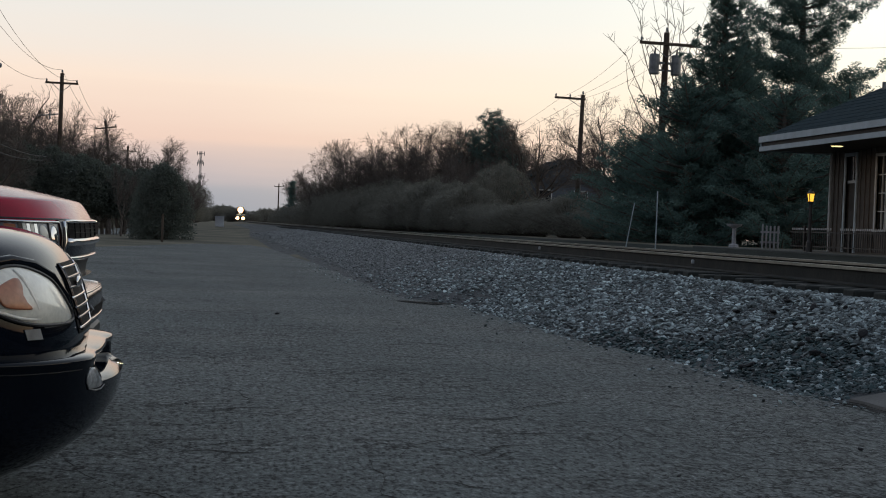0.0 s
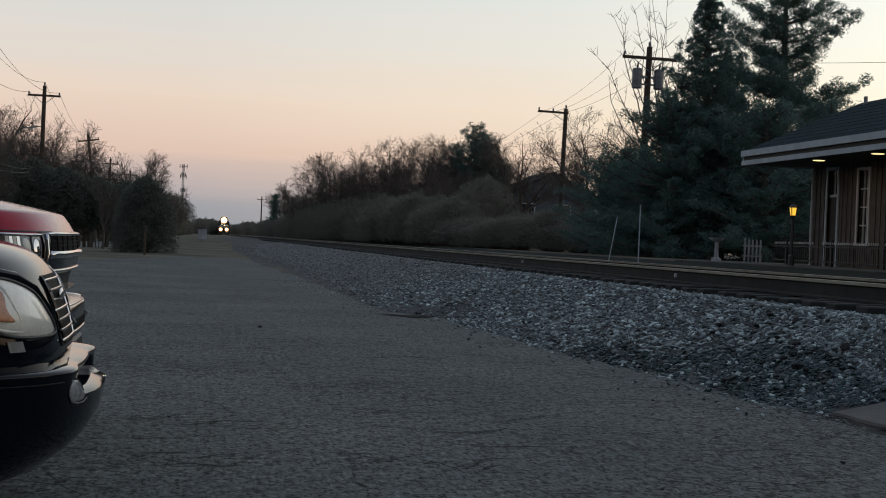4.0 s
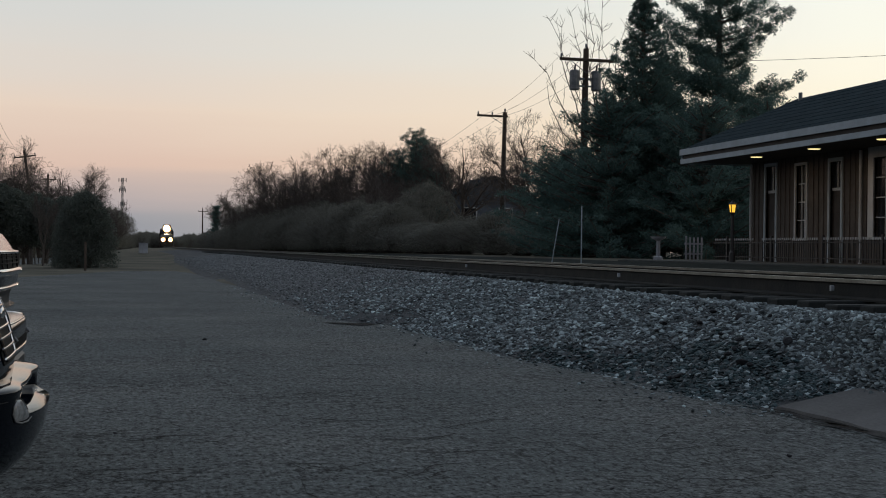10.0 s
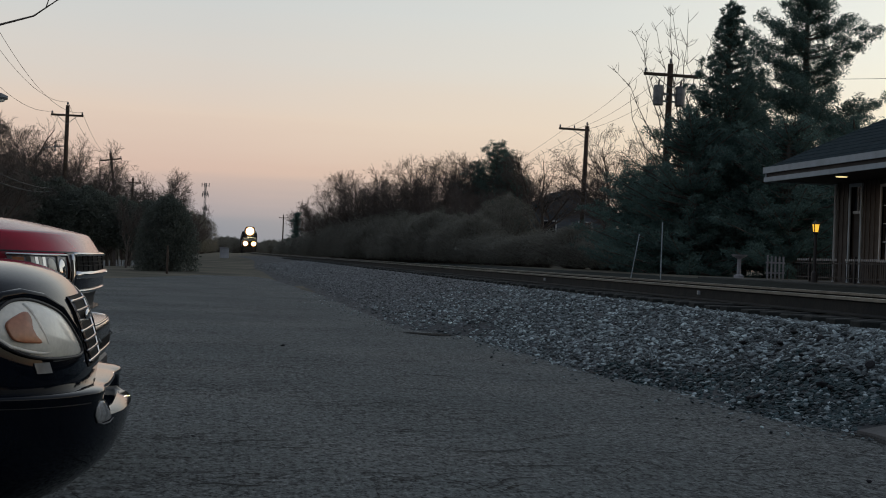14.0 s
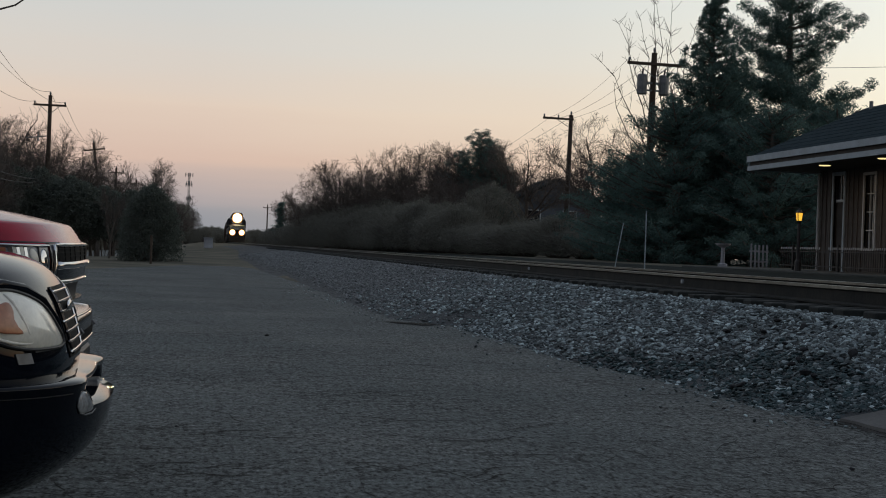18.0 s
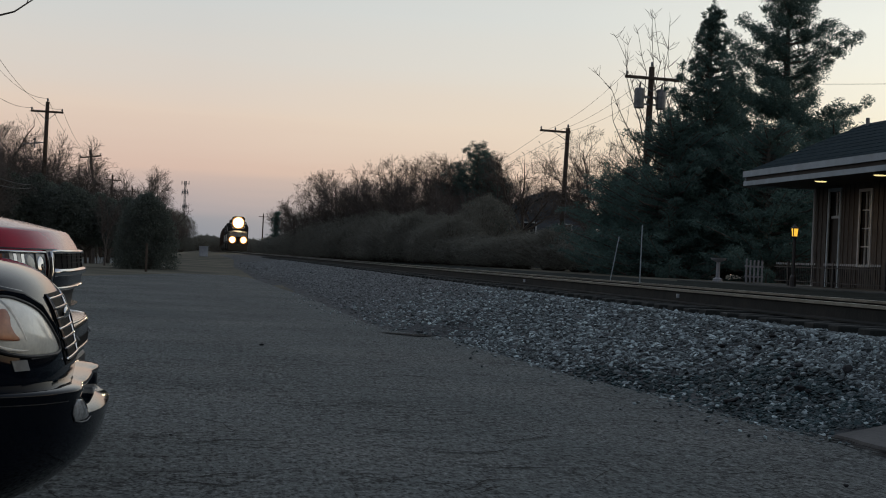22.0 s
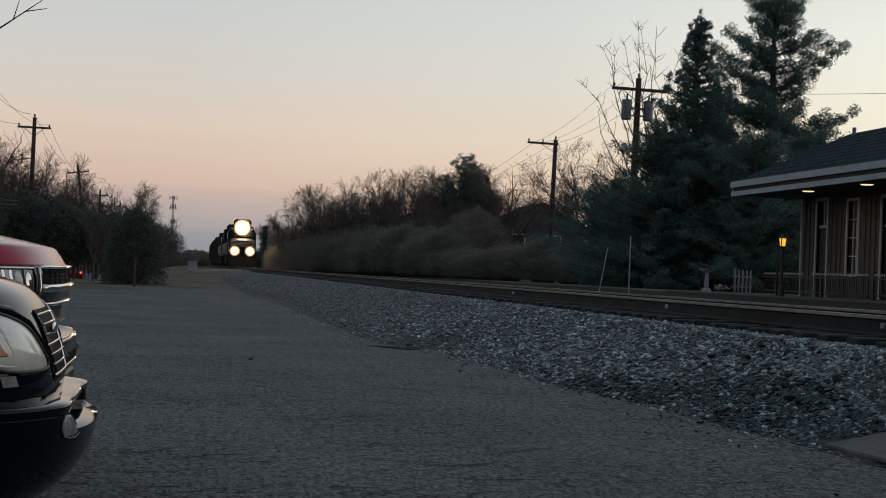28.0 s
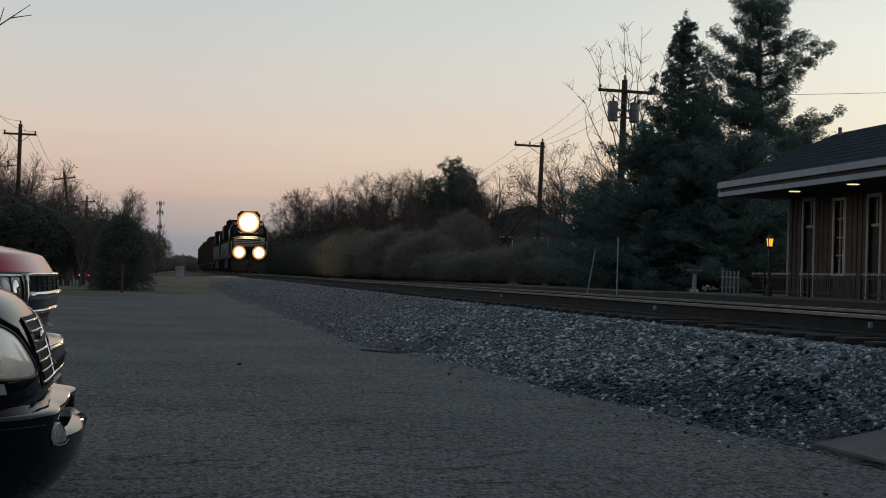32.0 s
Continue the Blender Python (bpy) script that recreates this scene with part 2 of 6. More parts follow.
POLEWOOD = material("weathered_pole_wood", (0.075, 0.055, 0.042), 0.95, scale=2, fine=20, bump=0.4)
METAL = material("grey_steel", (0.20, 0.21, 0.22), 0.55, metal=0.6, scale=4, fine=30, bump=0.1)
CABLE = material("dark_cable", (0.03, 0.03, 0.03), 0.8)
BARK = material("grey_brown_bark", (0.105, 0.088, 0.076), 0.95, scale=5, fine=30, bump=0.5, island=0.2)
TWIG = material("twigs", (0.105, 0.086, 0.075), 0.95, scale=5, fine=30, bump=0.0, island=0.3)
BRUSH = material("bare_brush", (0.20, 0.198, 0.168), 0.95, scale=2, fine=20, bump=0.0, island=0.15)
HEDGE = material("evergreen_shrub_leaf", (0.118, 0.136, 0.116), 0.85, scale=2, fine=20, bump=0.0, island=0.12)
NEEDLE = material("pine_needles", (0.098, 0.165, 0.146), 0.75, scale=2, fine=20, bump=0.0, island=0.2)


def let_light_through(m, share):
    """Thin leaves and needles pass part of the light on."""
    nt = m.node_tree
    b, out = nt.nodes["Principled BSDF"], nt.nodes["Material Output"]
    tr, mx = nt.nodes.new("ShaderNodeBsdfTranslucent"), nt.nodes.new("ShaderNodeMixShader")
    src = b.inputs["Base Color"].links
    if src:
        nt.links.new(src[0].from_socket, tr.inputs["Color"])
    mx.inputs[0].default_value = share
    nt.links.new(b.outputs[0], mx.inputs[1])
    nt.links.new(tr.outputs[0], mx.inputs[2])
    nt.links.new(mx.outputs[0], out.inputs["Surface"])


for leafy in (BRUSH, HEDGE, NEEDLE):
    let_light_through(leafy, 0.45)
BROWNWALL = material("stained_board_wall", (0.082, 0.070, 0.062), 0.8, scale=3, fine=25, bump=0.3, island=0.2)
TRIM = material("aged_white_paint", (0.46, 0.48, 0.50), 0.6, scale=2, fine=30, bump=0.1, spread=0.12)
GREYTRIM = material("grey_fascia_paint", (0.34, 0.40, 0.44), 0.6, scale=2, fine=30, bump=0.1, spread=0.12)
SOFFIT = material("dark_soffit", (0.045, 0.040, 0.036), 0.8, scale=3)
SHINGLE = material("dark_shingles", (0.020, 0.036, 0.044), 0.95, scale=3, fine=30, island=0.12, spec=0.05)
DARKGLASS = material("dark_window_glass", (0.02, 0.024, 0.03), 0.05, scale=2, bump=0, spec=0.8)
BLACKPAINT = material("glossy_black_paint", (0.003, 0.005, 0.010), 0.05, scale=4, fine=200, bump=0.0, spec=0.2)
REDPAINT = material("dark_red_paint", (0.37, 0.006, 0.028), 0.22, scale=4, fine=200, bump=0.0, coat=0.35, spec=0.35)
GRILLEBLACK = material("black_grille_mesh", (0.006, 0.006, 0.007), 0.6, fine=120, bump=0.2, spec=0.06)
# chrome coloured dark to stand in for dark reflections
DARKCHROME = material("darkened_chrome", (0.10, 0.10, 0.11), 0.15, metal=1.0, spread=0.1, bump=0)
CHROME = material("chrome", (0.72, 0.72, 0.72), 0.08, metal=1.0, spread=0.05, bump=0)
PLASTIC = material("black_plastic", (0.018, 0.018, 0.02), 0.5, fine=90, bump=0.1)
RUBBER = material("tyre_rubber", (0.02, 0.02, 0.02), 0.85, fine=90)
LENS = material("hazed_headlamp_lens", (0.78, 0.77, 0.70), 0.25, scale=6, spread=0.12, bump=0, coat=0.6)
LENSRIB = material("moulded_lens_rib", (0.80, 0.78, 0.72), 0.35, scale=6, spread=0.1, bump=0)
FOGGLASS = material("frosted_fog_lens", (0.27, 0.285, 0.30), 0.15, scale=30, fine=90, bump=0, coat=0.8, spread=0.35)
HEADGLASS = material("clear_headlamp_plastic", (0.22, 0.235, 0.26), 0.08, scale=14, fine=60, bump=0, coat=1.0, spread=0.6)
AMBER = material("amber_marker", (0.42, 0.16, 0.08), 0.3, bump=0, coat=0.5)
CARGLASS = material("tinted_car_glass", (0.015, 0.017, 0.02), 0.04, bump=0, spec=0.7)
LOCOBLACK = material("sooty_black_engine_paint", (0.012, 0.012, 0.013), 0.7, scale=1.5, fine=12, bump=0.1, spec=0.2)
LOCOWHITE = material("dirty_white_stripe", (0.55, 0.54, 0.50), 0.6, scale=2)
WAGON = material("brown_wagon_paint", (0.070, 0.042, 0.030), 0.8, scale=1.2, fine=12)
HEADLIGHT = glow("headlight_glow", (1.0, 0.80, 0.48), 110)
DITCHLIGHT = glow("ditch_light_glow", (1.0, 0.72, 0.36), 90)
# two dimmer glows stand in for lens bloom around the train's lamps
HALORIM = glow("halo_rim_glow", (1.0, 0.58, 0.21), 1.6)
HALOEDGE = glow("halo_edge_glow", (1.0, 0.42, 0.13), 0.5)
CANLIGHT = glow("soffit_lamp_glow", (1.0, 0.80, 0.36), 1.1)
LANTERN = glow("lantern_glow", (1.0, 0.55, 0.06), 1.0)
TAIL = glow("tail_lamp_glow", (1.0, 0.06, 0.05), 3.5)
# blue-grey siding colour darkened for the shade the house wall lies in
SHADEWALL = material("shaded_siding", (0.085, 0.10, 0.125), 0.85, scale=1.0, fine=20)
HOUSEPAINT = material("pale_siding", (0.36, 0.37, 0.40), 0.8, scale=1.0, fine=20)


# ---- mesh helpers ----
class Shape:
    def __init__(self):
        self.v, self.f = [], []

    def add(self, verts, faces):
        k = len(self.v)
        self.v += [tuple(p) for p in verts]
        self.f += [tuple(k + i for i in q) for q in faces]
        return self

    def box(self, x0, y0, z0, x1, y1, z1, c=0.0):
        if c <= 0:
            v = [(x, y, z) for z in (z0, z1) for y in (y0, y1) for x in (x0, x1)]
            return self.add(v, [(0, 2, 3, 1), (4, 5, 7, 6), (0, 1, 5, 4), (2, 6, 7, 3), (0, 4, 6, 2), (1, 3, 7, 5)])
        rings = []
        for z, d in ((z0, c), (z0 + c, 0), (z1 - c, 0), (z1, c)):
            a, b, e, g = x0 + d, x1 - d, y0 + d, y1 - d
            k = c * (0.5 if d else 1)
            rings.append([(a + k, e, z), (b - k, e, z), (b, e + k, z), (b, g - k, z), (b - k, g, z), (a + k, g, z), (a, g - k, z), (a, e + k, z)])
        return self.loft(rings, True, True)

    def loft(self, rings, closed=True, caps=False):
        n, v, f = len(rings[0]), [p for r in rings for p in r], []
        for i in range(len(rings) - 1):
            for j in range(n if closed else n - 1):
                a, b = i * n + j, i * n + (j + 1) % n
                f.append((a, b, b + n, a + n))
        if caps:
            f.append(tuple(range(n - 1, -1, -1)))
            f.append(tuple(range((len(rings) - 1) * n, len(rings) * n)))
        return self.add(v, f)

    def tube(self, pts, radii, n=6, caps=True):
        pts = [Vector(p) for p in pts]
        if not hasattr(radii, "__len__"):
            radii = [radii] * len(pts)
        rings = []
        for i, p in enumerate(pts):
            d = (pts[min(i + 1, len(pts) - 1)] - pts[max(i - 1, 0)]).normalized()
            a = d.cross(Vector((0, 0, 1)) if abs(d.z) < 0.9 else Vector((1, 0, 0))).normalized()
            b = d.cross(a)
            rings.append([p + radii[i] * (math.cos(t) * a + math.sin(t) * b) for t in (2 * math.pi * k / n for k in range(n))])
        return self.loft(rings, True, caps)

    def ball(self, c, r, nu=12, nv=8):
        r = r if hasattr(r, "__len__") else (r, r, r)
        rings = [[(c[0] + r[0] * math.sin(t) * math.cos(p), c[1] + r[1] * math.sin(t) * math.sin(p), c[2] - r[2] * math.cos(t))
                  for p in (2 * math.pi * k / nu for k in range(nu))] for t in (math.pi * max(0.02, min(0.98, i / nv)) for i in range(nv + 1))]
        return self.loft(rings, True, True)


def part(name, shape, mat, parent=None, label="", smooth=False):
    me = bpy.data.meshes.new(name)
    me.from_pydata(shape.v, [], shape.f)
    me.materials.append(mat)
    if smooth:
        me.polygons.foreach_set("use_smooth", [True] * len(me.polygons))
    me.update()
    ob = new(name, me)
    ob.parent = parent
    if label:
        ob["label"] = label
    return ob


def thing(name, m, label, category, group="", kind=""):
    ob = new(name)
    ob.matrix_basis = m
    return tagged(ob, label, category, group, kind)


def rnd(a, b):
    return random.uniform(a, b)


# ---- the ground ----
RAILTOP, TRACKX, GAUGE = 0.86, 6.85, 1.435


def track_x(y):
    return TRACKX + (3.9 * ((y - 180) / 283) ** 1.5 if y > 180 else 0)


def track_z(y):
    return RAILTOP - (1.1 * ((y - 310) / 153) ** 1.5 if y > 310 else 0)


def lot_edge(y):
    """x of the torn edge between asphalt and ballast."""
    pts = [(-20, 4.4), (8.6, 4.38), (9.7, 4.36), (10.5, 4.15), (12.2, 4.15), (14.1, 3.8), (17, 3.7), (20.4, 3.62), (22, 2.95), (26, 2.92), (40, 2.9), (66, 2.3), (80, 2.0)]
    for (a, p), (b, q) in zip(pts, pts[1:]):
        if y <= b:
            return p + (q - p) * max(0, (y - a)) / (b - a)
    return 2.0


def land(x, y):
    """Height of the natural ground: level lot, banked track bed, verge beyond."""
    e, top = lot_edge(min(y, 80)), track_z(y) - 0.26
    off = track_x(y) - TRACKX
    xs = x - off
    if xs < e:
        if xs < -4 and y > 80:
            return -0.03 - 1.05 * min(1, (y - 80) / 50) * min(1, (-4 - xs) / 3)
        return -0.03 + (0.0 if y < 60 else min(1, (y - 60) / 50) * 0.45 * max(0, min(1, (xs + 4) / 3)))
    if xs < 5.3:
        lowest = -0.03 + (0.0 if y < 60 else min(1, (y - 60) / 50) * 0.45)
        k = (xs - e) / (5.3 - e)
        z = lowest + (top - lowest) * k
        ramp = -0.03 + 0.2 * (xs - e)
        if xs > 5.05:
            ramp += (top - ramp) * (xs - 5.05) / 0.25
        return z if y > 10.9 else (ramp if y < 9.6 else ramp + (z - ramp) * (y - 9.6) / 1.3)
    if xs < 8.6:
        return top
    return top + 0.0 if xs < 12 else top + min(0.2, (xs - 12) * 0.05)


gx = [-2500, -600, -150, -60, -30, -15, -8, -5, -3, -1, 1, 2, 2.6, 3.0, 3.4, 3.8, 4.2, 4.6, 5.0, 5.05, 5.3, 5.8, 7, 8.6, 9.5, 11, 13, 16, 20, 26, 35, 60, 150, 600, 2500]
gy = [-2500, -400, -60, -10, 0, 4, 6, 8, 9, 9.6, 10, 10.5, 10.9] + list(range(12, 30, 2)) + list(range(30, 120, 6)) + list(range(120, 330, 15)) + [345, 370, 400, 440, 480, 560, 800, 2600]
sh = Shape()
def bank_left(y):
    """x where the ballast bed begins; farther up the line the grass comes closer to the track."""
    return lot_edge(min(y, 80)) - 0.25 + 1.25 * max(0, min(1, (y - 60) / 40)) + 0.12 * noise.noise(Vector((y * 0.5, 2, 0)))


def under(x, y):
    """The natural ground lies lower under the asphalt and the ballast."""
    xs = x - track_x(y) + TRACKX
    return land(x, y) - (0.15 if -70 < xs < 8.8 and y < 150 and not (y > 40 and xs < bank_left(y) + 0.55) else 0.0)


sh.loft([[(x, y, under(x, y)) for x in gx] for y in gy], False)
ground = tagged(part("ground", sh, EARTH), "flat winter grass and bare earth running to the horizon", "ground", kind="structure")

# the asphalt lot, with a thin worn edge
ys = [-14 + i * 0.35 for i in range(int((76 + 14) / 0.35))]
edge = []
for i, y in enumerate(ys):
    w = 0.10 * noise.noise(Vector((y * 0.9, 0, 3))) + 0.05 * noise.noise(Vector((y * 3.1, 5, 3)))
    edge.append((lot_edge(y) + w, y))


def lot_left(y):
    return -60 if y < 48 else -3.6 + (y - 49) * (5.9 / 25)


sh = Shape()
cols = 14
rings = []
for x1, y in edge:
    x0 = min(lot_left(y), x1 - 0.1)
    row = []
    for k in range(cols + 1):
        u = (k / cols) ** 0.5
        x = x0 + (x1 - x0) * u
        row.append((x, y, 0.004 * noise.noise(Vector((x * 0.35, y * 0.35, 0))) - (0.006 if k == cols else 0)))
    row.append((x1 + 0.02, y, -0.06))
    rings.append(row)
sh.loft(rings, False)
lot = tagged(part("pavement", sh, ASPHALT), "weathered grey asphalt parking lot with fine cracks", "pavement", kind="structure")


def crack(pts, width, seed):
    r = random.Random(seed)
    s = Shape()
    path = []
    for (a, b), (c, d) in zip(pts, pts[1:]):
        n = max(2, int(math.hypot(c - a, d - b) / 0.12))
        path += [(a + (c - a) * i / n + r.uniform(-0.025, 0.025), b + (d - b) * i / n + r.uniform(-0.025, 0.025)) for i in range(n)]
    rings = []
    for i, (x, y) in enumerate(path):
        w = width * r.uniform(0.3, 1.2) * min(1, 0.2 + 3 * min(i, len(path) - 1 - i) / len(path))
        z = 0.004 * noise.noise(Vector((x * 0.35, y * 0.35, 0))) + 0.005
        rings.append([(x, y - w, z), (x + w * 0.3, y + w, z + 0.001)])
    s.loft(rings, False)
    return part("crack", s, CRACK, lot)

# ---- the track ----
rail_y = [-120] + [i * 10 for i in range(-6, 19)] + [190 + i * 12 for i in range(0, 40)]


def build_rail(side, nm):
    prof = [(-0.036, 0), (0.036, 0), (0.036, -0.03), (0.01, -0.045), (0.01, -0.15), (0.07, -0.165), (0.07, -0.18), (-0.07, -0.18), (-0.07, -0.165), (-0.01, -0.15), (-0.01, -0.045), (-0.036, -0.03)]
    rings = []
    for y in rail_y:
        cx = track_x(y) + side * GAUGE / 2
        rings.append([(cx + a, y, track_z(y) + b) for a, b in prof])
    s1, s2 = Shape(), Shape()
    s1.loft([[r[i] for i in (11, 0, 1, 2)] for r in rings], False)
    s2.loft([[r[i] for i in (2, 3, 4, 5, 6, 7, 8, 9, 10, 11)] for r in rings], False)
    ob = thing(nm, pose(0, 0, 0), "steel rail with polished head and rusty web on wooden ties", "rail", "rails of the track")
    part("rail_head", s1, RAIL, ob, "polished running surface")
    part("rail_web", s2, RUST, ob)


build_rail(-1, "rail")
build_rail(1, "rail")

for y in (11.96, 17.73, 26.33):
    tagged(part("rail_tag", Shape().box(6.05, y - 0.016, RAILTOP - 0.11, 6.085, y + 0.016, RAILTOP - 0.06, 0.004), TRIM), "small pale marker clipped to the rail web", "marker", "markers on the rail")

sh = Shape().box(-1.3, -0.115, -0.17, 1.3, 0.115, 0.0, 0.012)
tie0 = tagged(part("railway_tie", sh, TIE), "creosoted wooden tie bedded in ballast", "tie", "ties of the track")
tie0.matrix_basis = pose(TRACKX, 6, RAILTOP - 0.18)
for i in range(1, 200):
    copy_thing(tie0, pose(track_x(6 + i * 0.55) + rnd(-0.03, 0.03), 6 + i * 0.55, track_z(6 + i * 0.55) - 0.18 + rnd(-0.012, 0.004), 0, 0, rnd(-1, 1)))

# separate dark sheet laid over the paler ground beside the track
dark_sheet = Shape().loft([[(x + track_x(y) - TRACKX, y, land(x + track_x(y) - TRACKX, y) + 0.012 + 0.015 * noise.noise(Vector((x * 2, y * 0.7, 4)))) for x in (8.75, 9.6, 10.6, 11.8, 13.2, 15.18)] for y in [-10 + 2.5 * i for i in range(50)]], False)
tagged(part("dark_ground_strip", dark_sheet, DARKGROUND), "dark strip of ground between the track and the depot platform", "ground", kind="structure")

# ---- utility poles and wires ----
def wire(name, a, b, sag, r, label, n=14, parent=None):
    a, b = Vector(a), Vector(b)
    pts = [a.lerp(b, i / n) - Vector((0, 0, sag * 4 * (i / n) * (1 - i / n))) for i in range(n + 1)]
    ob = part(name, Shape().tube(pts, r, 4), CABLE, parent)
    return tagged(ob, label, "wire") if parent is None else ob


def utility_pole(x, y, h, arm, lean=0.0, z0=0.0, double=True, armside=0.0, arm_low=0.7, insul=3, label="weathered wooden utility pole with a crossarm"):
    ob = thing("utility_pole", pose(x, y, z0, 0, lean, 0), label, "utility pole", "poles along the track")
    part("pole", Shape().tube([(0, 0, -0.3), (0, 0, h * 0.5), (0, 0, h)], [0.19, 0.165, 0.13], 10), POLEWOOD, ob)
    zc = h - arm_low
    a0, a1 = armside - arm / 2, armside + arm / 2
    part("crossarm", Shape().box(a0, -0.19, zc - 0.07, a1, -0.08, zc + 0.07, 0.01), POLEWOOD, ob)
    for s in ((-1, 1) if double else (-1,)):
        part("brace", Shape().tube([(s * arm * 0.3 if double else a0 + arm * 0.45, -0.13, zc - 0.05), (0, -0.13, zc - 0.62)], 0.022, 5), METAL, ob)
    for k in range(insul):
        px = a0 + 0.08 + (arm - 0.16) * (k / max(1, insul - 1))
        if abs(px) < 0.15:
            part("insulator", Shape().tube([(0, 0, h), (0, 0, h + 0.12), (0, 0, h + 0.24)], [0.03, 0.07, 0.05], 8), METAL, ob)
        else:
            part("insulator", Shape().tube([(px, -0.13, zc + 0.06), (px, -0.13, zc + 0.14), (px, -0.13, zc + 0.26)], [0.025, 0.065, 0.045], 8), METAL, ob)
    return ob


left_poles = [(-10.2, 105.1, 10.75, 2.2, 0.2), (-8.9, 153.8, 10.7, 2.15, -8.3), (-10.74, 204.5, 10.5, 2.2, 0), (-10.3, 258, 11.0, 2.3, 1), (-8.6, 308, 12.0, 2.3, 0), (-6.7, 356, 13.2, 2.4, 0)]
for i, (x, y, h, arm, lean) in enumerate(left_poles):
    p = utility_pole(x, y, h, arm, lean)
    if i == 0:
        part("switch_arm", Shape().tube([(-1.6, -0.2, h - 3.05), (-0.1, -0.2, h - 2.85)], 0.045, 5).tube([(-0.7, -0.2, h - 3.25), (-0.7, -0.2, h - 2.6)], 0.06, 6), METAL, p, "fuse cutout on an iron bracket")
        part("line_bracket", Shape().tube([(-0.35, -0.2, h - 5.6), (0.45, -0.2, h - 5.7)], 0.05, 5), METAL, p)
spots = [(-10.0, 57, 10.9)] + [(x + math.sin(radians(l)) * h, y, h) for x, y, h, a, l in left_poles]
for (x0, y0, h0), (x1, y1, h1) in zip(spots, spots[1:]):
    for k, dz in ((-1.0, -0.45), (0.0, 0.24), (1.0, -0.45)):
        wire("power_line", (x0 + k, y0, h0 + dz), (x1 + k, y1, h1 + dz), 1.3, 0.012, "thin dark overhead power line sagging between poles")
    if y0 > 100:
        wire("telephone_cable", (x0, y0, h0 - 5.6), (x1, y1, h1 - 5.6), 0.8, 0.03, "thick pale telephone cable slung low between poles")

pc = utility_pole(24.4, 95.5, 9.5, 2.1, 1.0, 0.8, False, -0.9, 0.3, 3, "tall wooden pole with a one-sided crossarm")
part("riser_guard", Shape().tube([(0.12, -0.16, 0.2), (0.12, -0.16, 5.6)], 0.05, 6), METAL, pc)
pd = utility_pole(20.95, 66.7, 9.85, 2.65, 0.8, 0.8, True, 0.0, 0.55, 3, "wooden utility pole carrying two grey transformers")
for sx in (-0.57, 0.5):
    tr = part("transformer", Shape().tube([(sx, -0.1, 7.85), (sx, -0.1, 7.9), (sx, -0.1, 8.75), (sx, -0.1, 8.8)], [0.2, 0.235, 0.235, 0.2], 14), METAL, pd, "grey cylindrical transformer")
    part("bushing", Shape().tube([(sx, -0.1, 8.8), (sx + 0.03, -0.1, 9.08)], [0.05, 0.035], 8), PLASTIC, tr)
part("mounting_bracket", Shape().box(-0.45, -0.12, 8.35, 0.45, -0.04, 8.45).box(-0.45, -0.12, 8.02, 0.45, -0.04, 8.1), METAL, pd)
for k in (-1.2, 0.0, 1.2):
    wire("power_line", (20.95 + k, 66.6, 10.25), (23.6 + k * 0.6, 95.5, 10.0), 0.4, 0.009, "thin dark overhead power line sagging between poles")
wire("power_line", (22.2, 66.6, 10.0), (46, 30, 9.0), 0.6, 0.009, "thin dark overhead power line sagging between poles")
for k in (-0.5, 0.8):
    wire("power_line", (23.5 + k, 95.5, 10.0), (30, 190, 10.5), 1.0, 0.010, "thin dark overhead power line sagging between poles")
utility_pole(17.0, 352, 9.4, 2.2, 0, 0.6)

# lattice mast with antennas, far behind the shrubs
mast = thing("antenna_mast", pose(-1.85, 405, 0), "slim grey lattice antenna mast", "mast")
for sx, sy in ((-0.3, -0.2), (0.3, -0.2), (0, 0.3)):
    part("mast_leg", Shape().tube([(sx, sy, 0), (sx * 0.7, sy * 0.7, 19.2)], 0.07, 5), METAL, mast)
for k in range(12):
    z = 1.5 * k + 0.5
    part("lattice_brace", Shape().tube([(-0.3, -0.2, z), (0.3, -0.2, z + 0.75), (-0.28, -0.2, z + 1.5)], 0.04, 4), METAL, mast)
for z, w in ((18.6, 0.95), (15.8, 0.8), (16.4, 0.6), (12.2, 0.5)):
    part("antenna_arm", Shape().box(-w, -0.06, z - 0.05, w, 0.06, z + 0.05), METAL, mast)
    for sx in (-w, -w * 0.3, w * 0.3, w):
        part("panel_antenna", Shape().box(sx - 0.1, -0.12, z - 0.5, sx + 0.1, 0.02, z + 0.55, 0.02), METAL, mast)


